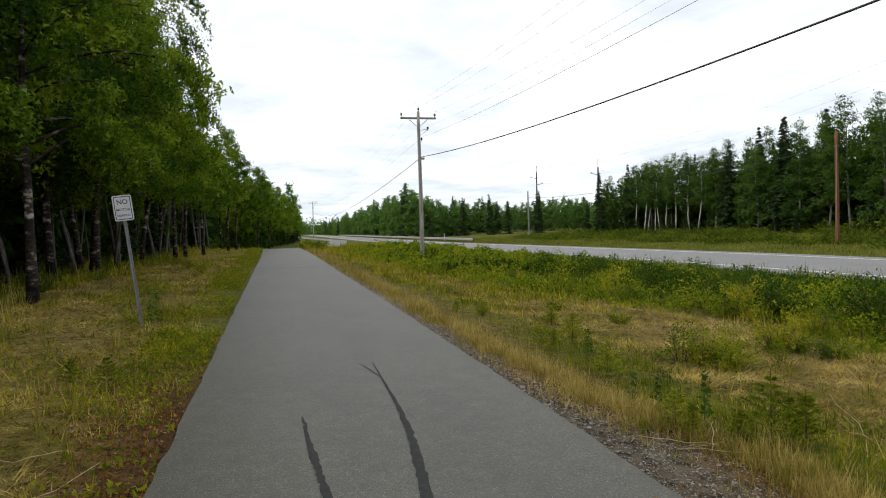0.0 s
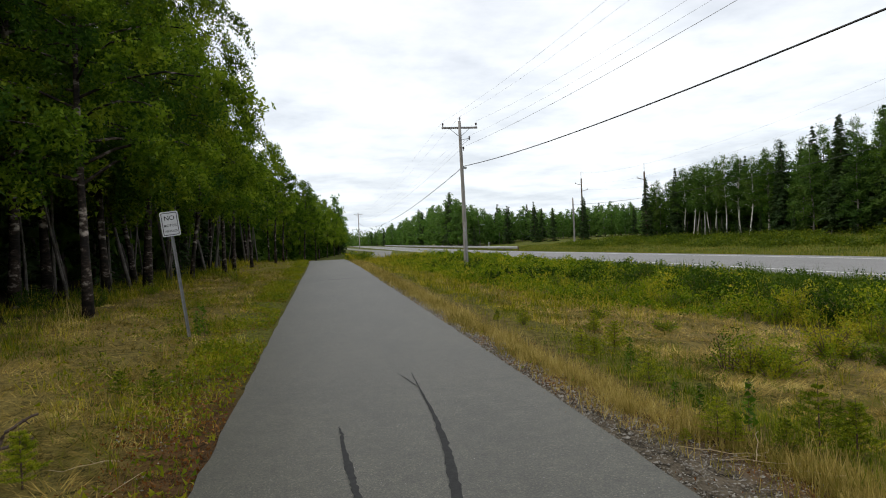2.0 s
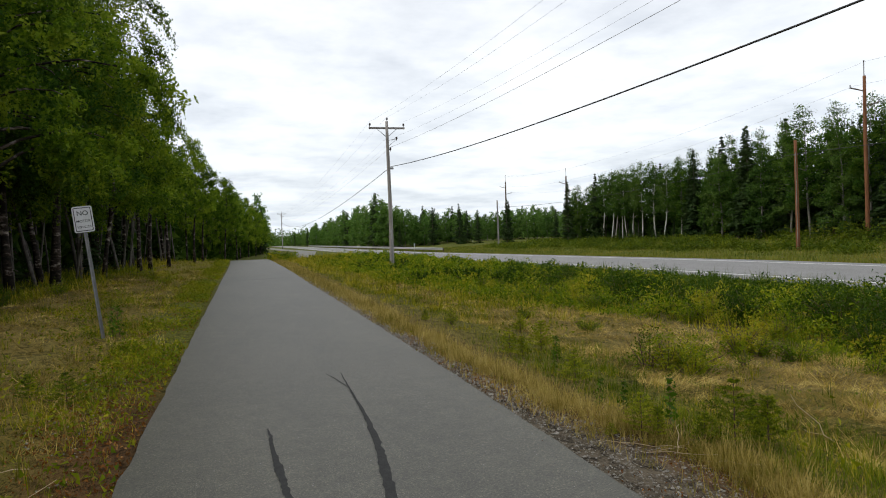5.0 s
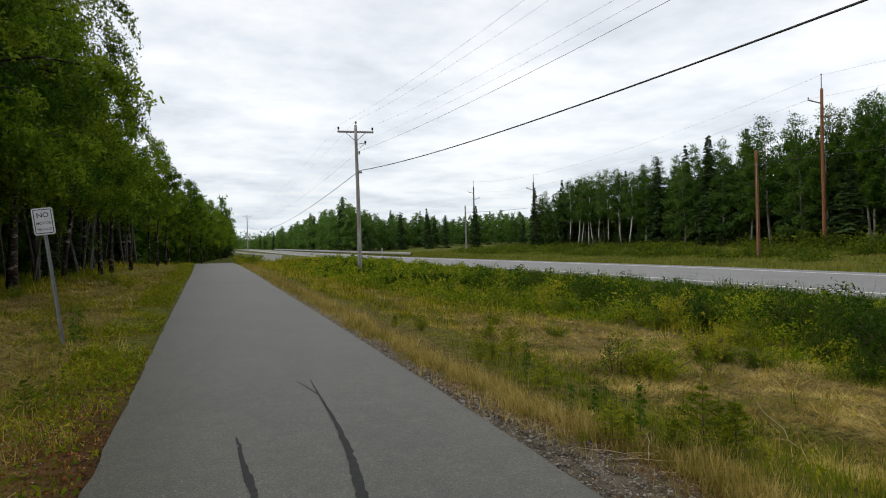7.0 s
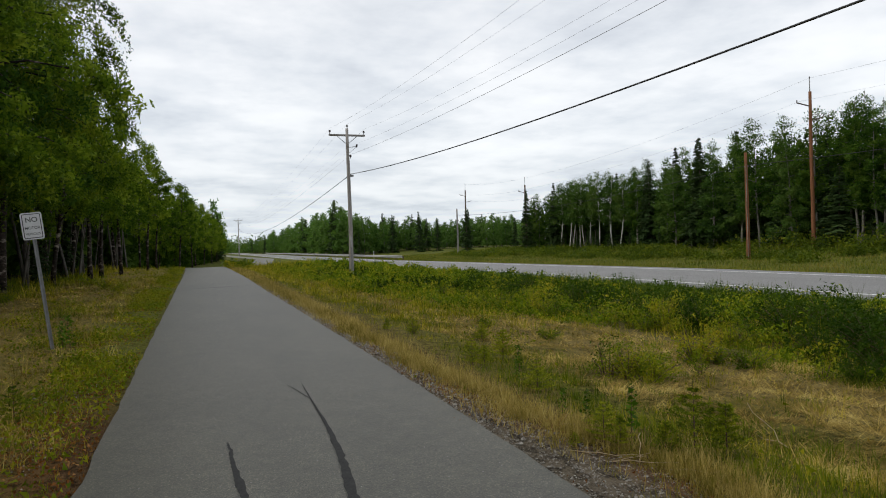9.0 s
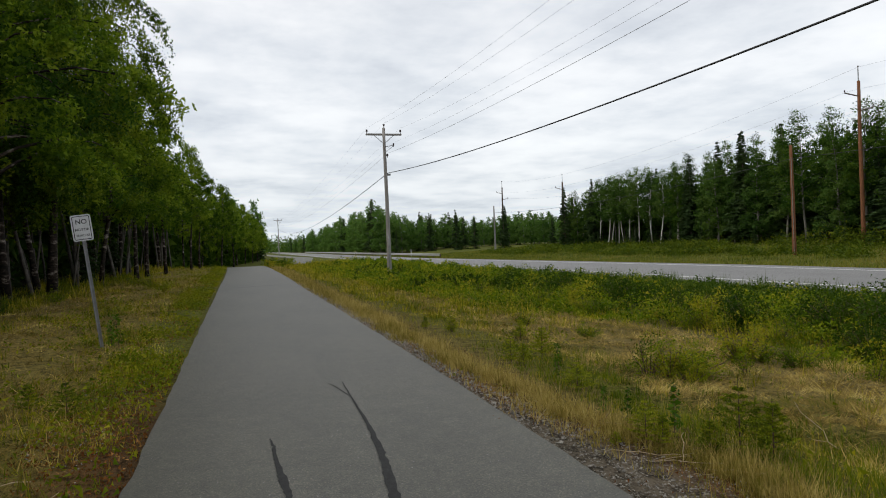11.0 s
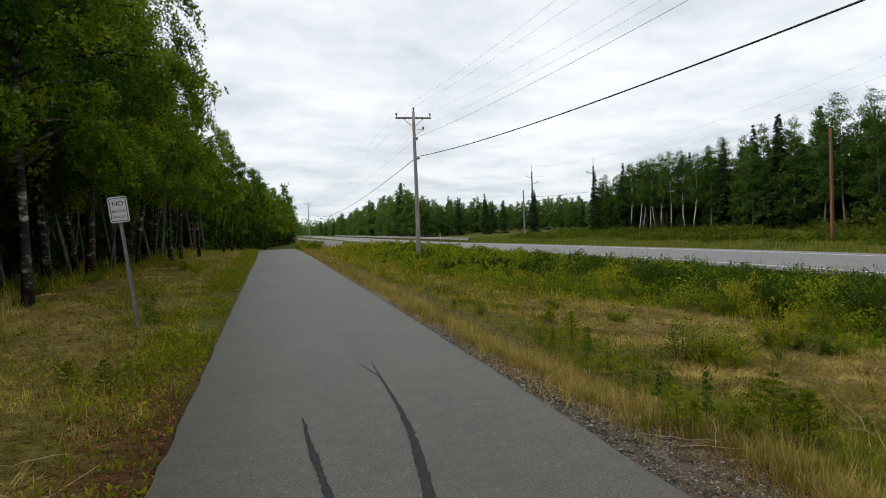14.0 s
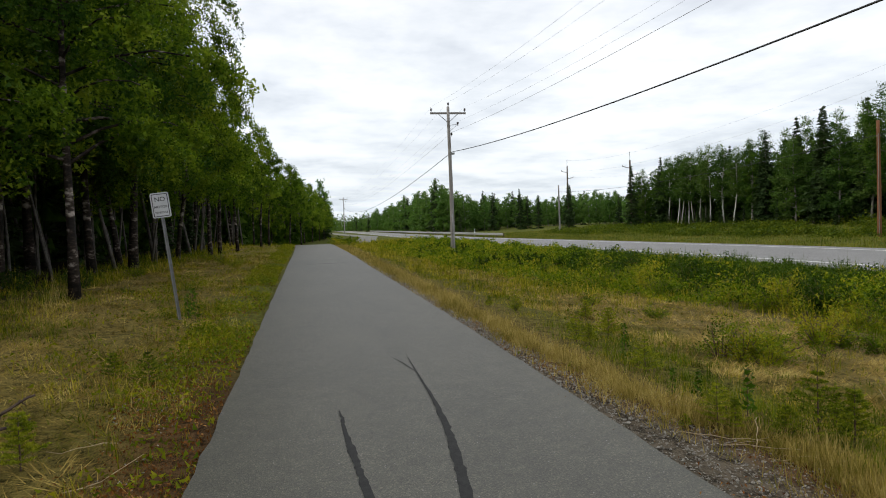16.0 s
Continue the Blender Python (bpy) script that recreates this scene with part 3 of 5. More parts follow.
def on_land(x, y):
    return (x, y, float(land(x, y)))


PE = on_land(55.7, 50.1)
PC = on_land(55.7, 112.6)
PB = on_land(55.7, 143.0)
tall_pole(PE, 15.3 - PE[2], RED_WOOD, "tall reddish-brown wooden power pole at the forest edge")
tall_pole(PC, 12.0 - PC[2], DARK_WOOD, "tall dark wooden power pole beside a thin spruce")
tall_pole(PB, 13.7 - PB[2], DARK_WOOD, "tall dark wooden power pole before the far woods")
PD = on_land(43.1, 45.3)
PF = on_land(43.3, 115.6)
stub_pole(PD, 8.5 - PD[2], RED_WOOD, "reddish wooden telephone pole standing in roadside grass")
stub_pole(PF, 8.0 - PF[2], GREY_WOOD, "grey wooden telephone pole standing in roadside grass")
for dx, za, zb in ((0.0, 16.6, 13.3), (-1.2, 14.3, 11.0), (1.2, 12.8, 9.6)):
    line_span("overhead_cable", (PE[0] + dx, PE[1], za), (PC[0] + dx, PC[1], zb), 0.9, 0.008, WIRE, "thin bare power conductor over the verge", "far power lines")
    line_span("overhead_cable", (PE[0] + dx, PE[1], za), (PE[0] + dx, -20.0, za), 0.9, 0.008, WIRE, "thin bare power conductor over the verge", "far power lines")
    line_span("overhead_cable", (PC[0] + dx, PC[1], zb), (PB[0] + dx, PB[1], zb + 1.7), 0.4, 0.008, WIRE, "thin bare power conductor over the verge", "far power lines")
line_span("overhead_cable", (PD[0], PD[1], 7.4), (PF[0], PF[1], 6.8), 1.0, 0.02, CABLE, "black telephone cable over the verge", "far power lines")
line_span("overhead_cable", (PD[0], PD[1], 7.4), (43.1, -20.0, 7.4), 0.6, 0.02, CABLE, "black telephone cable over the verge", "far power lines")


# ---- guard rail beyond the highway ----
def guard_rail():
    ob = thing("guard_rail", "long pale steel guard rail along the highway shoulder", "guard rail", (26.6, 0, 0))
    for y0 in np.arange(94, 330, 8.0):
        prof = [(0.0, 0.28), (-0.06, 0.34), (-0.06, 0.40), (0.0, 0.44), (0.0, 0.48), (-0.06, 0.52), (-0.06, 0.58), (0.0, 0.64)]
        z = road_height(y0 + 4)
        verts = [(x, y, h + z) for y in (y0, y0 + 7.99) for x, h in prof] + [(x + 0.02, y, h + z) for y in (y0, y0 + 7.99) for x, h in prof]
        k = len(prof)
        faces = [(i, i + 1, k + i + 1, k + i) for i in range(k - 1)] + [(2 * k + i + 1, 2 * k + i, 3 * k + i, 3 * k + i + 1) for i in range(k - 1)]
        put_part("rail", mesh_of("rail", verts, faces, RAIL_STEEL), ob)
        for s in (0.0, 4.0):
            bm = bmesh.new()
            box(bm, (0.03, y0 + s, z - 0.5), (0.18, y0 + s + 0.15, z + 0.62))
            part("post", bm, DARK_WOOD, ob)
    return ob


guard_rail()
mk = thing("marker_post", "white plastic roadside marker post beside guard rail", "marker post", on_land(26.9, 113.0))
bm = bmesh.new()
box(bm, (-0.06, -0.02, 0.0), (0.06, 0.02, 1.35))
bmesh.ops.bevel(bm, geom=bm.edges[:], offset=0.01, segments=1, affect="EDGES")
part("post", bm, SIGN_WHITE, mk)


# ---- the sign ----
def no_motor_sign():
    at = on_land(-2.215, 11.40)
    ob = thing("road_sign", "white metal sign on a leaning steel post reading no motor vehicles", "sign", m=pose(*at, 2.0, -6.2, 8.0))
    prof = [(-0.026, 0.0), (-0.017, 0.0), (-0.010, 0.022), (0.010, 0.022), (0.017, 0.0), (0.026, 0.0), (0.026, 0.004), (0.019, 0.004), (0.012, 0.027), (-0.012, 0.027), (-0.019, 0.004), (-0.026, 0.004)]
    k = len(prof)
    verts = [(x, y, z) for z in (-0.4, 1.98) for x, y in prof]
    faces = [(i, (i + 1) % k, k + (i + 1) % k, k + i) for i in range(k)] + [tuple(range(k))[::-1], tuple(range(k, 2 * k))]
    put_part("post", mesh_of("post", verts, faces, STEEL), ob, "galvanised steel channel post")
    w, h, r = 0.275, 0.394, 0.03

    def outline(w_, h_, r_):
        pts = []
        for cx, cz, a0 in ((w_ / 2 - r_, h_ / 2 - r_, 0), (-w_ / 2 + r_, h_ / 2 - r_, 90), (-w_ / 2 + r_, -h_ / 2 + r_, 180), (w_ / 2 - r_, -h_ / 2 + r_, 270)):
            pts += [(cx + r_ * math.cos(radians(a0 + q)), cz + r_ * math.sin(radians(a0 + q))) for q in (0, 22, 45, 68, 90)]
        return pts

    cz = 1.85
    o = outline(w, h, r)
    k = len(o)
    verts = [(x, -0.005, cz + z) for x, z in o] + [(x, -0.002, cz + z) for x, z in o]
    faces = [tuple(range(k)), tuple(range(k, 2 * k))[::-1]] + [(i, k + i, k + (i + 1) % k, (i + 1) % k) for i in range(k)]
    plate = put_part("plate", mesh_of("plate", verts, faces, SIGN_WHITE), ob, "white sheet metal plate")
    a, b = outline(w - 0.036, h - 0.036, r - 0.012), outline(w - 0.058, h - 0.058, r - 0.02)
    verts = [(x, -0.0065, cz + z) for x, z in a] + [(x, -0.0065, cz + z) for x, z in b]
    put_part("border", mesh_of("border", verts, [(i, (i + 1) % k, k + (i + 1) % k, k + i) for i in range(k)], SIGN_BLACK), plate, "thin black border")
    for text, size, z in (("NO", 0.100, 0.060), ("MOTOR", 0.054, -0.044), ("VEHICLES", 0.045, -0.129)):
        cu = bpy.data.curves.new("lettering", "FONT")
        cu.body, cu.size, cu.align_x, cu.extrude, cu.offset = text, size, "CENTER", 0.0006, 0.012 * size
        tmp = bpy.data.objects.new("lettering", cu)
        me = bpy.data.meshes.new_from_object(tmp)
        bpy.data.objects.remove(tmp)
        me.materials.clear()
        me.materials.append(SIGN_BLACK)
        me.transform(Matrix.Translation((0, -0.0075, cz + z)) @ pose(0, 0, 0, 90, 0, 0))
        put_part("lettering", me, plate, "black lettering")
    for z in (cz + h / 2 - 0.028, cz - h / 2 + 0.028):
        put_part("bolt", mesh_of("bolt", *tube([(0, -0.004, z), (0, -0.010, z), (0, -0.013, z)], [0.011, 0.011, 0.006], 8), STEEL), plate, "steel bolt")
    return ob


no_motor_sign()


# ---- trees ----
def trunk_line(rng, height, lean=0.04, bend=0.15, k=9):
    z = np.linspace(-0.15, height, k)
    ph = rng.uniform(0, 6, 4)
    lx, ly = rng.normal(size=2) * lean
    x = lx * z + bend * np.sin(z * 0.45 + ph[0]) - bend * math.sin(ph[0])
    y = ly * z + bend * np.sin(z * 0.5 + ph[1]) - bend * math.sin(ph[1])
    return np.stack([x, y, z], 1)


def at_height(line, z):
    return np.array([np.interp(z, line[:, 2], line[:, i]) for i in range(3)])


def broadleaf(seed, height, radius, first, limbs, count, leaf, droop, r0, shape=1.0, sides=7, hang=0.4, tuft=0.16, twig=1.0, even=0.0, bushy=2.6):
    """Meshes of the trunk with its limbs and of the crown: leaves on twigs that leave the limbs and hang down."""
    rng = np.random.default_rng(seed)
    line = trunk_line(rng, height)
    wood = Joined()
    wood.add(tube(line, np.interp(line[:, 2], [-0.15, 0.3, height], [r0 * 1.35, r0, r0 * 0.12]), sides))
    spots = []
    for i in range(limbs):
        f = (i + rng.uniform(0, 1)) / limbs
        z0 = first + (height * 0.97 - first) * f
        a = i * 2.4 + rng.uniform(-0.5, 0.5)
        prof = (math.sin(math.pi * min(0.97, 0.22 + 0.78 * f)) ** 0.7) * shape + (1 - shape) * (1 - f)
        reach = radius * max(0.16, prof) * (rng.uniform(0.7, 1.15) * (1 - even) + even)
        lift = reach * rng.uniform(0.25, 0.75)
        s = np.linspace(0, 1, 5)
        start = at_height(line, z0)
        p = start[None] + np.stack([np.cos(a + 0.3 * s) * reach * s, np.sin(a + 0.3 * s) * reach * s, lift * s - (0.35 + droop) * reach * 0.5 * s ** 2.4], 1)
        rr = r0 * (0.42 - 0.28 * f)
        if sides > 6:
            wood.add(tube(p, rr * (1 - 0.85 * s), 4, False))
        else:
            wood.add(tube(p[::2], rr * (1 - 0.85 * s[::2]), 3, False))
        twigs = max(3, int(reach * bushy))
        for j in range(twigs):
            q = rng.uniform(0.22, 1.0)
            c = np.array([np.interp(q, s, p[:, d]) for d in range(3)])
            side = rng.normal(size=3) * np.array([1, 1, 0.5])
            side /= np.linalg.norm(side)
            length = twig * rng.uniform(0.35, 0.9) * (0.45 + 0.12 * radius)
            w = np.linspace(0, 1, 6)
            tw = c[None] + side[None] * (length * w)[:, None]
            tw[:, 2] -= droop * length * 1.6 * w ** 2
            spots.append(tw)
    tw = np.array(spots)
    pick = rng.integers(0, len(tw), count)
    w = rng.uniform(0.05, 1, count) * 5
    lo = np.floor(w).astype(int).clip(0, 4)
    c = tw[pick, lo] * (1 - (w - lo))[:, None] + tw[pick, lo + 1] * (w - lo)[:, None]
    c += rng.normal(size=(count, 3)) * tuft
    return wood, leaves(rng, c, leaf * (1.15 - 0.4 * np.clip(c[:, 2] / height, 0, 1)), 0.35, 1.4, hang)


def conifer(seed, height, radius, first, whorls, per, sprays, r0, ragged=0.3, needle=0.10):
    """Meshes of a spruce: a straight trunk and whorls of drooping boughs hung with needle sprays."""
    rng = np.random.default_rng(seed)
    line = trunk_line(rng, height, 0.012, 0.03)
    wood = Joined()
    wood.add(tube(line, np.interp(line[:, 2], [-0.15, height], [r0, r0 * 0.1]), 6))
    quads_ = []
    for i in range(whorls):
        f = (i + 0.5) / whorls
        z0 = first + (height - first) * f ** 0.92
        for j in range(per):
            a = rng.uniform(0, 2 * math.pi)
            reach = radius * (1 - f) ** 0.85 * rng.uniform(1 - ragged, 1 + ragged) + 0.03 * radius
            s = np.linspace(0, 1, 4)
            start = at_height(line, min(height * 0.99, z0 + rng.uniform(-0.7, 0.7) * (height - first) / whorls))
            way_ = np.array([math.cos(a), math.sin(a), 0.0])
            p = start[None] + way_[None] * (reach * s)[:, None]
            p[:, 2] += reach * (0.12 * s - 0.42 * s ** 1.5 + 0.16 * s ** 3)
            if j == 0 and i % 2 == 0:
                wood.add(tube(p, r0 * 0.16 * (1 - 0.8 * s), 3, False))
            t = rng.uniform(0.1, 1.0, sprays)
            c = np.stack([np.interp(t, s, p[:, d]) for d in range(3)], 1)
            out = np.cross(way_, (0, 0, 1))[None] * rng.choice([-1.0, 1.0], sprays)[:, None] + way_[None] * rng.uniform(0.3, 1.1, sprays)[:, None]
            out[:, 2] -= rng.uniform(0.1, 0.7, sprays)
            out /= np.linalg.norm(out, axis=1, keepdims=True)
            ln = (needle * (1.25 - 0.6 * t) * (0.6 + reach))[:, None] * rng.uniform(0.6, 1.3, sprays)[:, None]
            wide = np.cross(out, rng.normal(size=(sprays, 3)))
            wide /= np.linalg.norm(wide, axis=1, keepdims=True)
            wide *= ln * 0.2
            quads_.append(np.stack([c + wide * 1.3, c + out * ln, c - wide * 1.3], 1))
    return wood, np.concatenate(quads_)


KINDS = {}


def plant(kind, x, y, turn=0.0, scale=1.0, tall=1.0, label=None, lean=0.0, sink=0.0):
    """Puts a plant of that kind on the ground; later ones share the meshes of the first."""
    k = KINDS[kind]
    z = float(land(x, y)) - sink
    m = Matrix.LocRotScale((x, y, z), Euler((0, radians(lean), radians(turn))), (scale, scale, scale * tall))
    if "first" not in k:
        wood, crown = k["make"]()
        ob = new(k["name"])
        tagged(ob, label or k["label"], k["category"], k["group"])
        put_part(k["stem"], wood.mesh(k["stem"], k["bark"]), ob)
        put_part(k["foliage"], poly_mesh(k["foliage"], crown, k["leaf"]), ob)
        ob.matrix_basis = m
        k["first"], k["scale"] = ob, Matrix.Diagonal((scale, scale, scale * tall, 1))
        return ob
    ob = copy_thing(k["first"], Matrix.Identity(4))
    ob.matrix_basis = m
    return tagged(ob, label or k["label"])


def kind(key, name, label, category, group, bark, leaf, make, stem="trunk", foliage="crown"):
    KINDS[key] = dict(name=name, label=label, category=category, group=group, bark=bark, leaf=leaf, make=make, stem=stem, foliage=foliage)


LEFT, RIGHT, FAR = "woods beside the path", "woods across the highway", "distant woods"
kind("weeping", "birch_tree", "tall weeping birch with hanging leafy twigs", "tree", LEFT, BIRCH_BARK, BIRCH_LEAF, lambda: broadleaf(11, 13.8, 3.2, 3.4, 62, 74000, 0.076, 1.0, 0.13, 0.9, hang=0.75, tuft=0.09, twig=1.6, even=0.8))
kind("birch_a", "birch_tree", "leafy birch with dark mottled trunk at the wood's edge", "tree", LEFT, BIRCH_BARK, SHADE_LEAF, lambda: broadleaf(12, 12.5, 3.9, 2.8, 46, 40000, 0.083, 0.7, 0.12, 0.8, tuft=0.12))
kind("birch_b", "birch_tree", "leafy birch with pale peeling trunk at the wood's edge", "tree", LEFT, BIRCH_BARK, EDGE_LEAF, lambda: broadleaf(13, 11.5, 3.6, 2.7, 44, 38000, 0.083, 0.6, 0.10, 0.8, tuft=0.12))
kind("birch_m", "birch_tree", "slender leafy birch in a dense roadside wood", "tree", LEFT, BIRCH_BARK, EDGE_LEAF, lambda: broadleaf(14, 10.0, 2.6, 3.2, 34, 9000, 0.130, 0.5, 0.11, 0.6, 6, tuft=0.12))
kind("birch_n", "birch_tree", "slender leafy birch in a dense roadside wood", "tree", LEFT, BIRCH_BARK, EDGE_LEAF, lambda: broadleaf(15, 9.0, 2.3, 3.1, 32, 8800, 0.130, 0.3, 0.10, 0.65, 6, tuft=0.12))
kind("aspen_a", "aspen_tree", "tall aspen with clean pale trunk and high crown", "tree", RIGHT, ASPEN_BARK, SHADE_LEAF, lambda: broadleaf(21, 14.0, 2.7, 3.4, 30, 6800, 0.19, 0.1, 0.14, 0.6, 6, 0.2, 0.2, bushy=6))
kind("aspen_b", "aspen_tree", "tall aspen with clean pale trunk and high crown", "tree", RIGHT, ASPEN_BARK, ASPEN_LEAF, lambda: broadleaf(22, 13.0, 2.5, 2.4, 30, 6600, 0.19, 0.1, 0.13, 0.55, 6, 0.2, 0.2, bushy=6))
kind("white_birch", "birch_tree", "tall birch with bare white trunk and high crown", "tree", RIGHT, WHITE_BARK, ASPEN_LEAF, lambda: broadleaf(24, 13.2, 2.5, 4.2, 28, 6400, 0.19, 0.1, 0.12, 0.6, 6, 0.2, 0.2, bushy=6))
kind("aspen_c", "aspen_tree", "bushy aspen with leaves down to the ground", "tree", RIGHT, ASPEN_BARK, ASPEN_LEAF, lambda: broadleaf(23, 11.0, 2.7, 0.7, 30, 6600, 0.19, 0.1, 0.12, 0.5, 6, 0.2, 0.2, bushy=6))
kind("spruce_a", "spruce_tree", "dark narrow spruce with ragged drooping boughs", "tree", RIGHT, SPRUCE_BARK, SPRUCE_LEAF, lambda: conifer(31, 14.5, 1.75, 0.8, 40, 8, 16, 0.16, 0.45, 0.30))
kind("spruce_b", "spruce_tree", "dark narrow spruce with ragged drooping boughs", "tree", RIGHT, SPRUCE_BARK, SPRUCE_LEAF, lambda: conifer(32, 11.0, 1.3, 0.4, 32, 7, 11, 0.12, 0.55, 0.34))
kind("far_a", "broadleaf_tree", "distant leafy aspen in mixed woods", "tree", FAR, ASPEN_BARK, FAR_LEAF, lambda: broadleaf(41, 11.5, 2.9, 0.6, 18, 1300, 0.50, 0.1, 0.14, 0.55, 5, 0.2, 0.32, bushy=5))
kind("far_b", "broadleaf_tree", "distant leafy aspen in mixed woods", "tree", FAR, ASPEN_BARK, FAR_LEAF, lambda: broadleaf(42, 10.5, 2.6, 0.5, 18, 1250, 0.48, 0.1, 0.13, 0.45, 5, 0.2, 0.32, bushy=5))
kind("deep", "broadleaf_tree", "filler tree deep in the wood, added to block light", "tree", LEFT, SPRUCE_BARK, SHADE_LEAF, lambda: broadleaf(45, 11.5, 3.3, 0.6, 12, 800, 0.7, 0.2, 0.14, 0.8, 5, 0.2, 0.45))
kind("far_s", "spruce_tree", "distant dark pointed spruce in mixed woods", "tree", FAR, SPRUCE_BARK, SPRUCE_LEAF, lambda: conifer(43, 12.0, 1.5, 0.4, 26, 5, 9, 0.14, 0.5, 0.5))

rng = np.random.default_rng(7)


def any_turn():
    return float(rng.uniform(0, 360))


# the wood beside the path
plant("weeping", -5.85, 23.3, 150, 1.04)
plant("weeping", -8.6, 28.0, 200, 1.25)
plant("birch_b", -4.97, 15.15, 75, 1.0, label="leafy birch with pale peeling trunk standing in long grass")
plant("birch_a", -6.5, 21.4, 200, 1.0)
plant("birch_a", -8.3, 15.2, 310, 1.0)
plant("birch_a", -7.6, 18.0, 20, 1.1)
plant("birch_a", -9.2, 20.5, 20, 1.1)
plant("birch_b", -6.9, 25.8, 140, 0.98)
plant("birch_a", -8.6, 22.6, 250, 1.2)
plant("birch_b", -5.54, 28.8, 330, 0.85)
# The ones at low y are unseen, added to keep light out of the wood.
for x, y, s in ((-9.6, 12.0, 1.2), (-10.8, 9.0, 1.2), (-11.5, 15.5, 1.3), (-12.5, 11.5, 1.3), (-10.5, 18.0, 1.25), (-11.0, 24.0, 1.3), (-10.8, 30.0, 1.2), (-11.2, 6.0, 1.2), (-12.0, 2.5, 1.2)):
    plant("birch_n" if y > 14 else "deep", x, y, any_turn(), s)
for x, y, s in ((-5.0, 33.9, 0.85), (-7.2, 36.0, 0.95), (-6.9, 41.0, 0.9), (-8.6, 43.3, 0.95), (-6.3, 46.8, 0.82), (-6.0, 51.0, 0.88), (-6.6, 55.5, 0.92), (-5.2, 60.0, 0.8), (-5.0, 65.5, 0.82),
                (-5.8, 71.0, 0.9), (-4.9, 77.0, 0.85), (-5.3, 84.0, 0.95), (-3.8, 92.0, 0.9), (-3.2, 101.0, 0.95), (-2.4, 112.0, 1.0), (-1.2, 124.0, 1.02)):
    plant("birch_m" if rng.random() < 0.5 else "birch_n", x, y, any_turn(), s * float(rng.uniform(0.92, 1.08)) * (1.1 if y < 62 else 1.0), lean=float(rng.normal() * 2))
for x, y, s in ((-4.4, 40.0, 0.80), (-4.9, 36.5, 0.82), (-3.7, 48.0, 0.84), (-3.4, 51.5, 0.72), (-2.4, 66.0, 0.82), (-1.5, 74.0, 0.70)):
    plant("birch_m" if y < 45 else "birch_n", x, y, any_turn(), s, 1.12)
for x, y, s in ((-0.6, 96.0, 0.55), (0.9, 118.0, 0.7), (-3.5, 80.0, 0.6), (2.2, 150.0, 0.8), (-8.8, 27.5, 0.6), (-9.8, 23.5, 0.7), (-6.3, 30.5, 0.32), (-6.8, 38.0, 0.4)):
    plant("spruce_b", x, y, any_turn(), s, label="small dark spruce at the edge of a birch wood")
for x, y, s in ((0.6, 140.0, 1.1), (2.0, 165.0, 1.0), (-4.0, 135.0, 1.2), (-2.0, 150.0, 1.2), (3.0, 190.0, 0.9), (4.0, 230.0, 0.9), (-6.0, 120.0, 1.1)):
    plant("far_b", x, y, any_turn(), s)
# Inner rows, run on unseen behind the camera, added to block light.
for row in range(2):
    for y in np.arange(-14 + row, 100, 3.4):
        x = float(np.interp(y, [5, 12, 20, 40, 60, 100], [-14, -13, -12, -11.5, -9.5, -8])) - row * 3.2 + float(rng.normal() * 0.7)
        plant("spruce_b" if rng.random() < 0.15 else "deep", x, float(y + rng.normal() * 0.8), any_turn(), float(rng.uniform(0.85, 1.1)), label="filler tree deep in the wood, added to block light")
# Outer rows hidden behind the wood, added to block light.
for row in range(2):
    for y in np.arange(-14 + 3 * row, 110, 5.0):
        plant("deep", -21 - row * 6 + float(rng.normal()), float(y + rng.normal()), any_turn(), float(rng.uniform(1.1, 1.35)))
for x, y, s in ((-3.2, 75.0, 0.8), (-2.3, 79.0, 0.78), (-1.3, 83.0, 0.85), (-0.4, 87.0, 0.8), (0.5, 92.0, 0.75), (1.2, 97.0, 0.7), (-4.4, 70.0, 0.8), (1.9, 108.0, 0.7)):
    plant("birch_n" if rng.random() < 0.6 else "birch_m", x, y, any_turn(), s, 1.0, sink=0.9)
plant("spruce_b", 1.5, 99.0, 0, 0.6, label="small dark spruce at the edge of a birch wood")

# thin bare stems in the wood's shade
for i in range(70):
    y = float(rng.uniform(19, 80))
    x = float(np.interp(y, [10, 20, 40, 60, 80], [-9.3, -6.9, -6.0, -5.4, -4.8])) - float(rng.uniform(0, 3.2))
    h = float(rng.uniform(3, 6))
    r = np.random.default_rng(500 + i)
    line = trunk_line(r, h, 0.11, 0.16, 7)
    me = mesh_of("young_birch", *tube(line, np.linspace(0.07, 0.03, 7) * float(rng.uniform(0.6, 1.3)), 6), PALE_BARK, True)
    ob = new("young_birch", me)
    ob.matrix_basis = Matrix.Translation(on_land(x, y))
    tagged(ob, "thin leaning birch stem in a shaded wood", "tree", "thin stems in the wood")

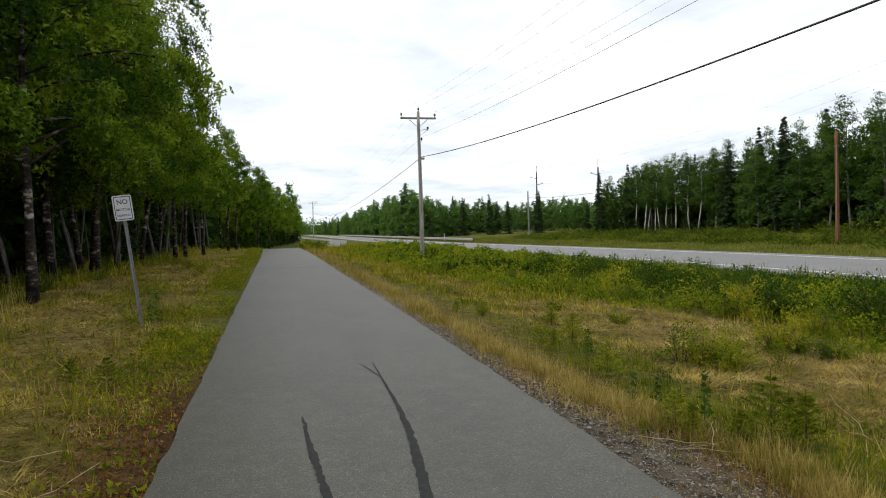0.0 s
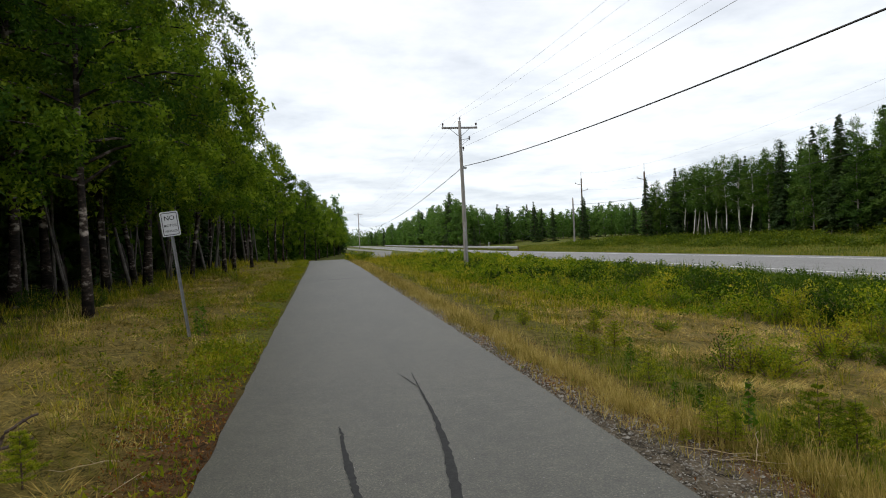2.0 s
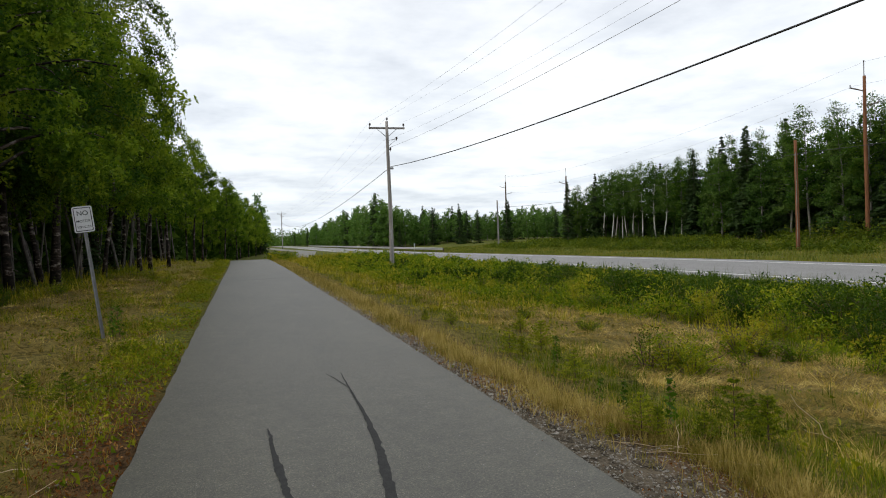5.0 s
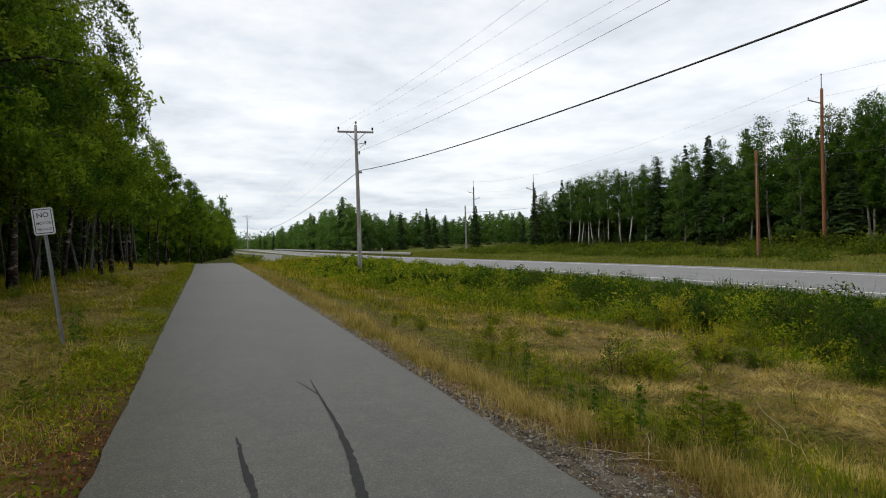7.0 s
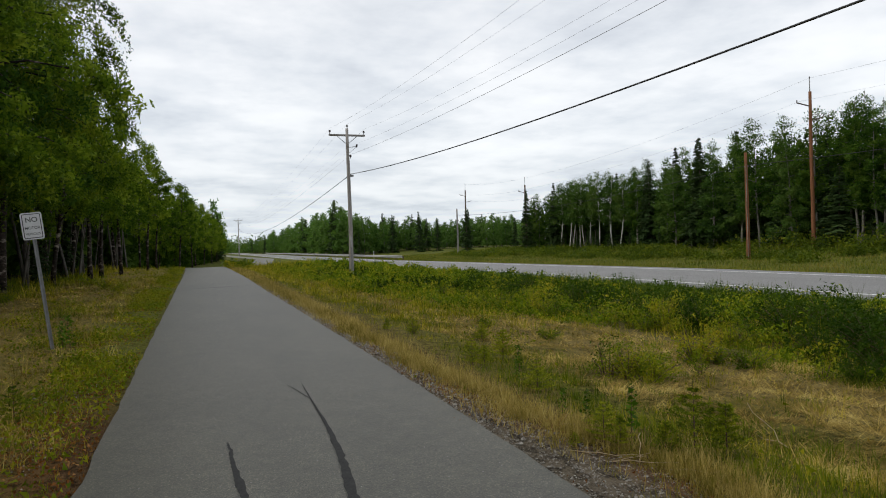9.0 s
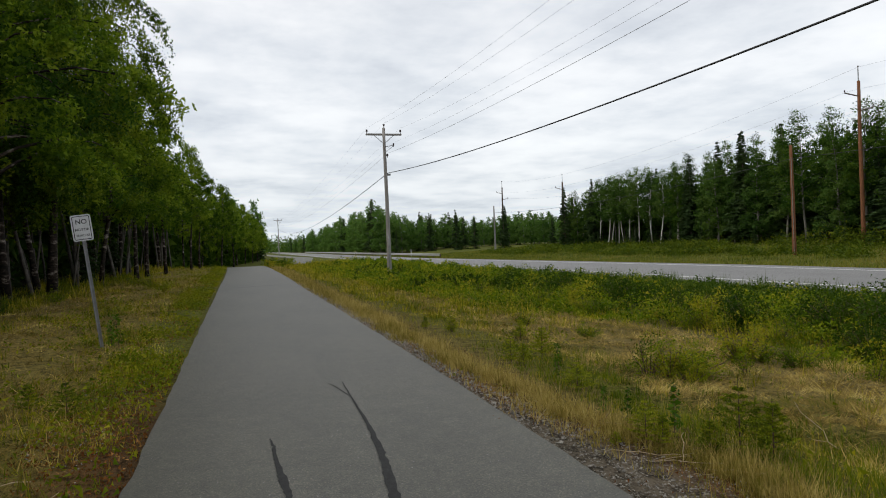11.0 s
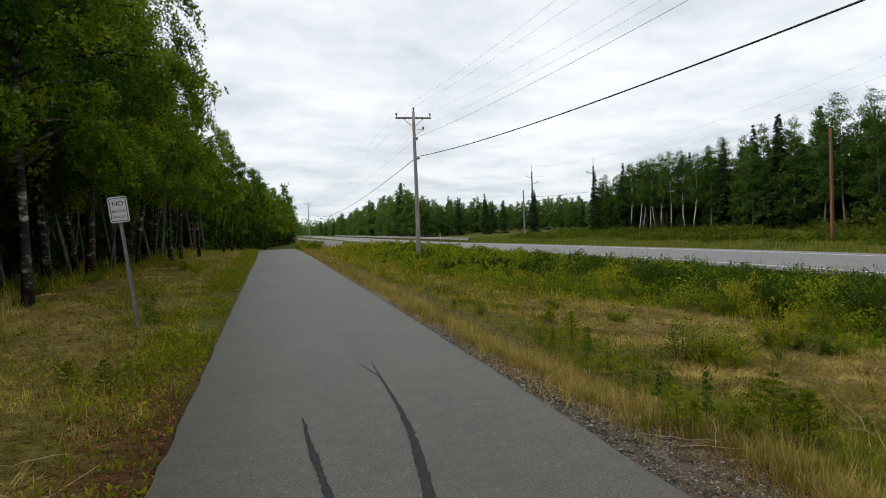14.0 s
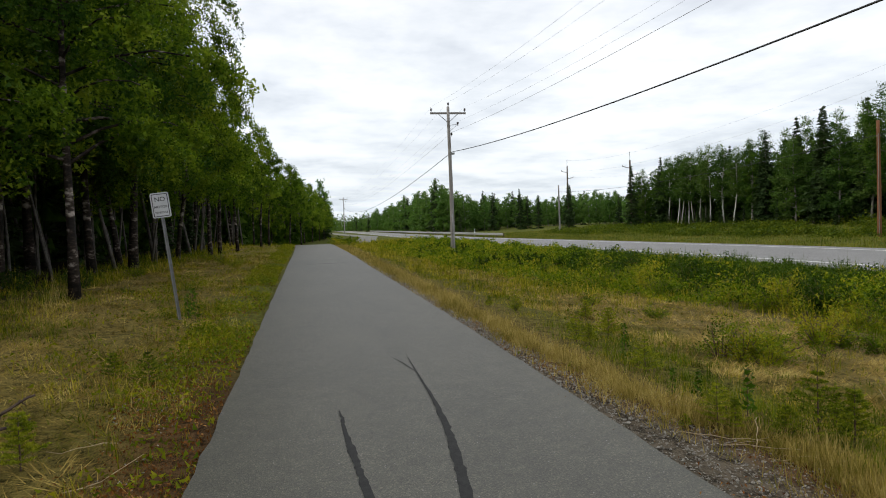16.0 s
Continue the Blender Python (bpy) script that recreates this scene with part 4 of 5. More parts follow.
# the woods across the highway
for row in range(2):
    step = (1.9, 2.2)[row]
    for y in np.arange(14 if row else 20, 117, step):
        x = 58.5 + row * 3.4 + float(rng.normal() * 0.8)
        u = rng.random()
        if row == 0 and 84 < y < 104:
            key = "white_birch"
        elif row == 0:
            key = "spruce_a" if y < 80 and u > 0.76 else "aspen_c" if u < 0.2 else ("aspen_b" if u < 0.5 else ("aspen_a" if u < 0.7 else ("spruce_a" if u < 0.9 else "spruce_b")))
        else:
            key = "spruce_a" if y < 78 and u > 0.74 else "aspen_a" if u < 0.5 else ("aspen_b" if u < 0.78 else ("spruce_a" if u < 0.92 else "white_birch"))
        plant(key, x, float(y + rng.normal() * 0.7), any_turn(), float(rng.uniform(0.86, 1.08)) * (1.1 if key == "aspen_c" else (0.98 if y > 58 else 0.86) if key == "spruce_a" else 1.0) * float(np.interp(y, [20, 60, 85, 100, 117], [0.96, 0.98, 0.90, 0.84, 0.74])), lean=float(rng.normal() * 1.2))
for y in np.arange(12, 116, 1.5):
    plant("far_b", 64.0 + float(rng.normal()), float(y), any_turn(), float(rng.uniform(0.8, 1.0)) * float(np.interp(y, [20, 60, 85, 117], [1.22, 1.15, 0.98, 0.75])), label="leafy tree deep in the wood across the highway")
for x, y, s in ((58.6, 47.6, 1.0), (59.2, 51.2, 0.98), (58.2, 44.8, 0.96), (59.6, 49.4, 1.02), (58.8, 40.5, 1.0), (60.2, 43.0, 1.02)):
    plant("aspen_a", x, y, any_turn(), s)
plant("spruce_b", 53.6, 45.6, 40, 1.15, 0.6, label="small full spruce standing before the wood")
plant("spruce_b", 54.6, 110.0, 10, 0.98, 1.0, label="thin pointed spruce beside a power pole")
plant("spruce_b", 55.2, 141.0, 60, 0.85, label="thin pointed spruce beside a power pole")
for i in range(30):
    y = float(rng.uniform(30, 105))
    plant("spruce_b", 56.5 + float(rng.normal() * 0.6), y, any_turn(), float(rng.uniform(0.14, 0.3)), label="young spruce at the edge of the wood")

# distant woods where the highway goes
for row in range(3):
    for az in np.arange(3.4, 27.5, 0.42):
        a = radians(az + float(rng.normal() * 0.15))
        d = float(np.interp(az, [3, 4, 6, 8, 10, 13, 18, 24, 28], [520, 430, 300, 230, 185, 190, 200, 195, 150])) + row * 9 + float(rng.normal() * 4)
        u = rng.random()
        size = float(np.interp(az, [3, 6, 9, 10.5, 12, 15, 20, 24, 26, 28], [0.9, 1.05, 1.08, 1.22, 1.02, 0.88, 0.72, 0.85, 0.62, 0.7])) * float(rng.uniform(0.8, 1.12))
        plant("far_a" if u < 0.52 else ("far_b" if u < 0.91 else "far_s"), math.sin(a) * d, math.cos(a) * d, any_turn(), size)
for az, d, s in ((17.3, 170, 0.85), (17.9, 172, 0.7), (18.8, 165, 0.68), (21.3, 150, 0.8), (15.0, 180, 0.85), (26.3, 140, 0.6), (25.4, 150, 0.55), (12.2, 175, 0.5)):
    plant("far_s", math.sin(radians(az)) * d, math.cos(radians(az)) * d, any_turn(), s)
tree_line = []
trng = np.random.default_rng(70)
for i in range(16000):
    az = trng.uniform(-3, 12)
    d = trng.uniform(520, 640)
    a = radians(az)
    tree_line.append((math.sin(a) * d, math.cos(a) * d, abs(trng.normal()) * 0.008 * d))
far_woods = new("far_woods", poly_mesh("far_woods", leaves(trng, tree_line, 1.3, 0.4, 1.4), ASPEN_LEAF))
tagged(far_woods, "hazy dark green woods on the horizon", "woods", kind="stuff")
# Large dark leaves added to fill the wood's depths and stand for shade.
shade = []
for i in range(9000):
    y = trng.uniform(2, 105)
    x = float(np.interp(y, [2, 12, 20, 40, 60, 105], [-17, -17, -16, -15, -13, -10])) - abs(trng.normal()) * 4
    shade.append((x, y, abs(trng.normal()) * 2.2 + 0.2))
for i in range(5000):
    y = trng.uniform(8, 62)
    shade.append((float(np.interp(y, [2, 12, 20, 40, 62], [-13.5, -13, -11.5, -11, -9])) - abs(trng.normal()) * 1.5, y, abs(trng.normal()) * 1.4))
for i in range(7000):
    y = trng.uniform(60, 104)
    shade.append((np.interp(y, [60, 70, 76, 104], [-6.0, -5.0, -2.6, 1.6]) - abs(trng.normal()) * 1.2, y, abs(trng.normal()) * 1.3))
under = new("wood_undergrowth", poly_mesh("wood_undergrowth", leaves(trng, shade, 0.55, 0.4, 1.5), SHADED_SHRUB_LEAF))
tagged(under, "dark leafy undergrowth added to fill the wood's depths with shade", "undergrowth", kind="stuff")
# The same dark fill, standing for shade, behind the trees across the highway.
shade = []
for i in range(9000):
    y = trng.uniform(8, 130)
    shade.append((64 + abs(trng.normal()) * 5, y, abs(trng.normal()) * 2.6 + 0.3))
under = new("wood_undergrowth", poly_mesh("wood_undergrowth", leaves(trng, shade, 0.8, 0.4, 1.5), SHADED_SHRUB_LEAF))
tagged(under, "dark leafy undergrowth added to fill the wood's depths with shade", "undergrowth", kind="stuff")


# ---- shrubs ----
def shrub(seed, height, radius, stems, count, leaf, low=0.15):
    rng_ = np.random.default_rng(seed)
    wood = Joined()
    spots = []
    for i in range(stems):
        a = rng_.uniform(0, 6.28)
        reach = radius * rng_.uniform(0.2, 1.0)
        h = height * rng_.uniform(0.55, 1.0) * (1 - 0.25 * (reach / radius) ** 2)
        s = np.linspace(0, 1, 5)
        p = np.stack([math.cos(a) * (reach * s ** 1.3 + 0.05), math.sin(a) * (reach * s ** 1.3 + 0.05), h * s - 0.03 + 0.02 * np.sin(s * 9 + i)], 1)
        wood.add(tube(p, 0.008 * (1.3 - s), 3, False))
        for j in range(7):
            q = rng_.uniform(low, 1.0)
            c = np.array([np.interp(q, s, p[:, d]) for d in range(3)])
            out = rng_.normal(size=3) * 0.10 * (0.6 + height)
            spots.append((c, c + out))
    sp = np.array(spots)
    pick = rng_.integers(0, len(sp), count)
    w = rng_.uniform(0, 1, count)[:, None]
    c = sp[pick, 0] * (1 - w) + sp[pick, 1] * w + rng_.normal(size=(count, 3)) * 0.03
    c[:, 2] = np.maximum(c[:, 2], 0.02)
    return wood, leaves(rng_, c, leaf, 0.4, 1.5)


VERGE = "shrubs on the verge"
for i, (h, r, st, ct, lf, lab, mt) in enumerate(((0.62, 0.42, 22, 2000, 0.027, "low bushy shrub with yellow-green leaves", SHRUB_LEAF), (0.9, 0.75, 26, 2800, 0.034, "bushy green shrub in the ditch", SHRUB_LEAF),
                                                (0.5, 0.45, 20, 1700, 0.025, "low scrubby shrub in dry grass", SHRUB_LEAF), (0.85, 0.75, 24, 2800, 0.036, "dense dark green shrub by the road bank, tone lowered for shade", SHADED_SHRUB_LEAF),
                                                (0.6, 0.24, 10, 650, 0.026, "thin upright shrub with sparse leaves", SHRUB_LEAF), (0.8, 0.85, 8, 620, 0.075, "bushy green shrub among far verge scrub", SHRUB_LEAF),
                                                (0.7, 0.8, 8, 600, 0.075, "dark green shrub among far verge scrub", SHADED_SHRUB_LEAF))):
    kind(f"shrub{i}", "shrub", lab, "shrub", VERGE, TWIG, mt, (lambda h=h, r=r, st=st, ct=ct, lf=lf, i=i: shrub(60 + i, h, r, st, ct, lf)), "stem", "foliage")

srng = np.random.default_rng(9)


def scrub_edge(y):
    """Where the dense scrub of the ditch begins, across from the path."""
    return np.interp(y, [4, 6, 8, 11, 13, 18, 30, 60], [7.7, 7.6, 8.0, 8.6, 7.2, 4.9, 4.2, 3.6])


for i in range(230):
    y = 5 + 62 * float(srng.random()) ** 1.6
    edge_ = float(scrub_edge(y))
    x = edge_ + float(srng.random()) ** 0.8 * (14.3 - edge_)
    if abs(x - POLE_X) < 0.5 and abs(y - POLE_Y) < 1.5:
        continue
    u = srng.random()
    if y > 24:
        key = "shrub5" if u < 0.62 else "shrub6"
    elif x > 10.0:
        key = "shrub1" if u < 0.35 else ("shrub3" if u < 0.8 else "shrub0")
    else:
        key = "shrub0" if u < 0.4 else ("shrub1" if u < 0.65 else "shrub2")
    plant(key, x, y, float(srng.uniform(0, 360)), float(srng.uniform(0.65, 1.1)) * float(np.interp(x, [4, 8, 10.5, 12, 14.6], [0.55, 0.85, 0.9, 0.55, 0.24])) * (0.65 if x > 11.5 and y < 16 else 1.0))
# shrubs that stand clear in the dry grass
for x, y, key, s in ((4.85, 7.15, "shrub0", 0.8), (5.1, 7.0, "shrub2", 0.85), (4.65, 7.3, "shrub4", 0.9), (5.3, 7.25, "shrub0", 0.7), (4.95, 6.85, "shrub2", 0.6), (6.5, 7.9, "shrub0", 0.95), (6.75, 7.85, "shrub2", 0.8), (6.95, 7.36, "shrub2", 0.75),
                     (6.0, 7.2, "shrub4", 0.55), (9.6, 11.3, "shrub3", 0.95), (10.1, 9.6, "shrub3", 1.0), (10.6, 9.2, "shrub3", 1.05), (11.2, 9.8, "shrub3", 0.9), (3.33, 11.3, "shrub4", 0.5), (8.5, 6.6, "shrub3", 0.75), (8.0, 5.9, "shrub3", 0.6),
                     (13.2, 48.7, "shrub5", 1.2), (7.3, 6.5, "shrub4", 0.6), (7.6, 6.2, "shrub3", 0.5), (5.6, 10.6, "shrub2", 0.6), (5.2, 12.4, "shrub2", 0.6), (-3.4, 26.4, "shrub0", 0.9), (-2.8, 24.5, "shrub2", 0.8),
                     (-5.6, 17.6, "shrub3", 0.6), (-6.6, 16.4, "shrub3", 0.7), (-6.2, 19.2, "shrub3", 0.6), (-5.2, 21.0, "shrub2", 0.8), (-4.5, 30.0, "shrub2", 0.9)):
    plant(key, x, y, float(srng.uniform(0, 360)), s)
for x, y, s in ((1.9, 50.0, 1.0), (2.2, 51.3, 1.1), (1.7, 52.2, 1.1), (2.7, 52.0, 0.9), (2.5, 49.6, 0.7)):
    plant("shrub5", x, y, 40 * x, s)
# Dark shrubs set where the scrub lies in shadow; the leaf colour carries it.
for x, y, s in ((8.8, 6.3, 0.95), (9.3, 7.2, 1.0), (9.0, 5.6, 0.9), (8.6, 7.6, 0.8), (9.7, 6.4, 1.0), (10.0, 7.7, 1.0), (8.3, 5.2, 0.8)):
    plant("shrub3", x, y, 70 * x, s)
for i in range(12):
    plant("shrub5", float(2.7 + srng.normal() * 0.5), float(58.5 + srng.normal() * 1.2), float(srng.uniform(0, 360)), float(srng.uniform(0.55, 0.9)))
hedge = []
for i in range(170):
    cy, cx = float(srng.uniform(12, 125)), float(srng.uniform(40, 58))
    high_, wide_ = (1.6, 1.9) if 36 < cy < 56 and cx > 48 else (0.75, 1.6)
    k = 420
    c = np.stack([cx + srng.normal(size=k) * wide_ * 0.45, cy + srng.normal(size=k) * wide_ * 0.45, np.abs(srng.normal(size=k)) * high_ * 0.45], 1)
    c[:, 2] += land(c[:, 0], c[:, 1])
    hedge.append(c)
far_scrub = new("far_scrub", poly_mesh("far_scrub", leaves(srng, np.concatenate(hedge), 0.17, 0.4, 1.5), FAR_SCRUB_LEAF))
tagged(far_scrub, "yellow-green scrub between the highway and woods", "scrub", kind="stuff")
k = 150000
cy = 4.5 + 66 * srng.random(k) ** 1.9
cx = scrub_edge(cy) + 0.2 + (14.6 - scrub_edge(cy)) * srng.random(k) ** 0.85 + 0.4 * np.sin(cy * 0.7)
lump = 0.5 + 0.5 * np.sin(cx * 2.6 + 1.4 * np.sin(cy * 0.9)) * np.sin(cy * 1.7 + 0.8 * np.sin(cx * 1.3)) + 0.3 * np.sin(cx * 5.1 + cy * 1.7) * np.sin(cy * 4.3 - cx)
tall_ = np.clip(lump, 0.0, 1.2) ** 1.4 * np.interp(cx, [4.2, 8.2, 9.5, 11.5, 13.0, 14.8], [0.2, 0.35, 0.85, 0.72, 0.5, 0.22]) + 0.04
cz = land(cx, cy) + tall_ * (1 - 0.75 * srng.random(k) ** 2.2) + srng.normal(size=k) * 0.03
# Scrub here gets the darker leaf: its shade is put into the colour.
bank = (cx > 9.0 + 0.8 * np.sin(cy * 0.8)) & (np.sin(cy * 0.55 + cx * 0.4) + 0.4 * srng.normal(size=k) > -0.55) & (cy < 30)
for name_, pick_, mat_, lab_ in (("ditch_scrub", ~bank, SHRUB_LEAF, "dense low green scrub filling the ditch beside the highway"), ("bank_scrub", bank, SHADED_SHRUB_LEAF, "dense dark green scrub on the highway bank, tone lowered for shade")):
    at_ = np.stack([cx, cy, cz], 1)[pick_]
    tagged(new(name_, poly_mesh(name_, leaves(srng, at_, 0.032 * (1 + at_[:, 1] / 26.0), 0.4, 1.6), mat_)), lab_, "scrub", kind="stuff")


# ---- saplings ----
def young_spruce(seed, height, radius, whorls=9, per=5):
    rng_ = np.random.default_rng(seed)
    wood = Joined()
    line = trunk_line(rng_, height, 0.03, 0.01)
    wood.add(tube(line, np.linspace(0.012, 0.003, 9), 5))
    tri = []

    def needles(p, s, k, ln):
        t = rng_.uniform(0.08, 1.0, k)
        c = np.stack([np.interp(t, s, p[:, d]) for d in range(3)], 1)
        axis = p[-1] - p[0]
        axis = axis / np.linalg.norm(axis)
        out = rng_.normal(size=(k, 3)) + axis[None] * 0.9
        out /= np.linalg.norm(out, axis=1, keepdims=True)
        wide = np.cross(out, rng_.normal(size=(k, 3)))
        wide /= np.linalg.norm(wide, axis=1, keepdims=True)
        l_ = ln * rng_.uniform(0.7, 1.3, k)[:, None]
        tri.append(np.stack([c - wide * 0.0048, c + out * l_, c + wide * 0.0048], 1))

    for i in range(whorls):
        f = (i + 0.3) / whorls
        z0 = 0.06 + (height * 0.93 - 0.06) * f
        start = at_height(line, z0)
        for j in range(per):
            a = j * 6.28 / per + rng_.uniform(-0.5, 0.5) + i
            reach = (radius * (1 - f) ** 0.8 + 0.03) * rng_.uniform(0.45, 1.2)
            s = np.linspace(0, 1, 4)
            p = start[None] + np.stack([np.cos(a) * reach * s, np.sin(a) * reach * s, reach * (0.25 * s + 0.1 * s ** 2)], 1)
            wood.add(tube(p, 0.004 * (1.2 - s), 3, False))
            needles(p, s, int(36 + 210 * reach), 0.03)
            for q in (0.45, 0.7):
                c = p[0] * (1 - q) + p[-1] * q
                for sgn in (-1, 1):
                    b = a + sgn * 0.8
                    e = c + np.array([math.cos(b), math.sin(b), 0.15]) * reach * 0.4
                    needles(np.array([c, e]), np.array([0.0, 1.0]), int(12 + 70 * reach), 0.026)
    s = np.linspace(0, 1, 9)
    needles(line[2:], s[2:], 160, 0.02)
    return wood, np.concatenate(tri)


kind("spruce_sap", "spruce_sapling", "young bright green spruce sapling in grass", "sapling", "saplings beside the path", TWIG, SAPLING_LEAF, lambda: young_spruce(90, 0.85, 0.40, 8, 5), "stem", "needles")
kind("spruce_sap2", "spruce_sapling", "small spindly spruce sapling in grass", "sapling", "saplings beside the path", TWIG, SAPLING_LEAF, lambda: young_spruce(91, 0.6, 0.22, 8, 5), "stem", "needles")


def leafy_sapling():
    rng_ = np.random.default_rng(95)
    wood = Joined()
    line = trunk_line(rng_, 0.72, 0.04, 0.02)
    wood.add(tube(line, np.linspace(0.008, 0.003, 9), 5))
    c = []
    for i in range(44):
        z = 0.72 * (0.15 + 0.85 * i / 44)
        a = i * 2.4
        r = 0.03 + 0.12 * rng_.random() * (1.1 - z / 0.8)
        p = at_height(line, z) + np.array([math.cos(a) * r, math.sin(a) * r, 0.02])
        wood.add(tube([at_height(line, z), (at_height(line, z) + p) / 2, p], [0.002] * 3, 3, False))
        c.append(p)
    return wood, leaves(rng_, c, 0.085, 0.3, 1.2, 0.3)


kind("leafy_sap", "poplar_sapling", "young poplar sapling with broad dark leaves", "sapling", "saplings beside the path", TWIG, POPLAR_LEAF, leafy_sapling, "stem", "foliage")
for x, y, key, s in ((3.41, 4.2, "spruce_sap", 0.66), (3.62, 4.1, "spruce_sap2", 0.72), (3.21, 4.28, "spruce_sap2", 0.45), (2.88, 4.6, "spruce_sap", 0.44), (2.96, 4.5, "spruce_sap2", 0.45), (3.2, 4.7, "leafy_sap", 0.58),
                     (3.23, 6.4, "spruce_sap", 0.46), (3.2, 8.18, "spruce_sap", 0.46), (3.3, 8.0, "spruce_sap2", 0.5), (3.78, 8.5, "spruce_sap2", 0.72), (3.27, 6.97, "leafy_sap", 0.32), (3.6, 7.6, "leafy_sap", 0.45),
                     (2.93, 5.35, "leafy_sap", 0.36), (3.08, 5.2, "leafy_sap", 0.38), (3.33, 11.3, "spruce_sap", 0.36), (3.0, 11.8, "spruce_sap2", 0.4), (2.62, 4.6, "spruce_sap2", 0.2), (3.9, 4.6, "spruce_sap2", 0.45),
                     (-1.68, 7.0, "spruce_sap", 0.45), (-1.95, 4.75, "spruce_sap2", 0.7), (-2.1, 7.4, "spruce_sap2", 0.5), (4.3, 10.5, "spruce_sap2", 0.6)):
    plant(key, x, y, float(srng.uniform(0, 360)), s)
plant("leafy_sap", -2.05, 11.25, 140, 0.62, label="small leafy sapling growing against a sign post")
plant("leafy_sap", -1.96, 11.3, 50, 0.72, label="small leafy sapling growing against a sign post")


# ---- grass, stones and litter ----
grng = np.random.default_rng(5)


def blades(x, y, height, width, lean, curl=0.4, comb=0.0):
    """Leaning tapered blades; comb > 0 lays neighbours down the same way."""
    k = len(x)
    base = np.stack([x, y, land(x, y) - 0.01], 1)
    a = grng.uniform(0, 2 * math.pi, k)
    if comb:
        lie = 3.0 * np.sin(x * 1.9 + 1.1 * np.sin(y * 1.3)) + 2.2 * np.sin(y * 2.3 + x)
        a = np.where(grng.random(k) < comb, lie + grng.normal(size=k) * 0.45, a)
    tilt = np.abs(grng.normal(size=k)) * lean
    if comb:
        tilt = np.clip(1.42 - 0.22 * np.abs(grng.normal(size=k)), 0.5, 1.5)
    out = np.stack([np.cos(a), np.sin(a), np.zeros(k)], 1)
    side = np.stack([-np.sin(a), np.cos(a), np.zeros(k)], 1)
    h = height * grng.uniform(0.55, 1.25, k)
    up_ = np.array([0, 0, 1.0])[None]
    mid = base + (up_ * np.cos(tilt)[:, None] + out * np.sin(tilt)[:, None]) * (h * 0.55)[:, None]
    t2 = np.minimum(tilt + curl * grng.uniform(0.2, 1.3, k), 1.6)
    tip = mid + (up_ * np.cos(t2)[:, None] + out * np.sin(t2)[:, None]) * (h * 0.45)[:, None]
    w = side * (width * 0.5)[:, None]
    return np.stack([base - w, base + w, tip], 1)


def scatter(count, x0, x1, y0, y1, power=2.0, clump=0.0):
    """Places, thicker close to the camera, relative to the path's middle."""
    u = grng.random(count)
    y = y0 + (y1 - y0) * u ** power
    x = grng.uniform(x0, x1, count)
    if clump:
        keep = np.sin(x * 2.1 + 1.3 * np.sin(y * 0.8)) * np.sin(y * 1.3 + 0.7 * x) + grng.normal(size=count) * 0.4 > clump
        x, y = x[keep], y[keep]
    return x + path_middle(y) - 0.65, y


def gravel_width(y):
    return np.interp(y, [2, 4.4, 6, 9, 30], [0.78, 0.68, 0.38, 0.30, 0.22]) + 0.06 * np.sin(y * 2.1) + 0.04 * np.sin(y * 5.3)


def beside(count, f0, f1, y0, y1, power=2.0):
    """Places to the right of the asphalt: 0 is its edge, 1 the gravel's outer edge; from 1 on, metres beyond."""
    y = y0 + (y1 - y0) * grng.random(count) ** power + grng.normal(size=count) * 0.3
    f = grng.uniform(f0, f1, count)
    g = gravel_width(y)
    return path_middle(y) + path_half(y) + np.where(f < 1, f * g, g + f - 1), y


def tufts(x, y, h, w, lean, curl, comb=0.0, per=16, tight=1.0, uneven=0.4):
    """Blades in tufts of uneven height."""
    size = np.exp(grng.normal(size=len(x)) * uneven).clip(0.4, 2.2)
    rad = 0.045 * tight * (1 + y / 12)
    x, y, size, rad = (np.repeat(v, per) for v in (x, y, size, rad))
    x, y = x + grng.normal(size=len(x)) * rad, y + grng.normal(size=len(x)) * rad
    off = np.abs(x - path_middle(y)) > path_half(y) + 0.01
    x, y, size = x[off], y[off], size[off]
    return blades(x, y, h * size, w * (1 + y / 16.0), lean, curl, comb)


def grass(name, mat, label, sets, more=()):
    parts_ = list(more)
    for count, x0, x1, y0, y1, h, w, lean, curl, clump, comb in sets:
        x, y = scatter(count // 16, x0, x1, y0, y1, 2.2 if y0 < 6 else 1.3, clump)
        y = y + grng.normal(size=len(y)) * (1.8 if y0 > 6 else 0.45)
        parts_.append(tufts(x, y, h, w, lean, curl, comb))
    ob = new(name, poly_mesh(name, np.concatenate(parts_), mat))
    return tagged(ob, label, "grass", kind="stuff")


grass("straw_grass", STRAW_BLADE, "upright straw-coloured grass along the gravel edge", [(1600, 3.1, 4.4, 3.5, 50, 0.16, 0.0045, 0.6, 0.6, 0.2, 0.0), (1300, -6.0, -4.4, 10.0, 18, 0.34, 0.005, 0.5, 0.7, 0.2, 0.0)],
      [tufts(*beside(2500, 1.0, 1.34, 2.0, 48, 2.0), 0.14, 0.0055, 0.65, 0.7), tufts(*beside(260, 0.45, 1.0, 2.5, 45, 1.6), 0.13, 0.005, 0.6, 0.6)])
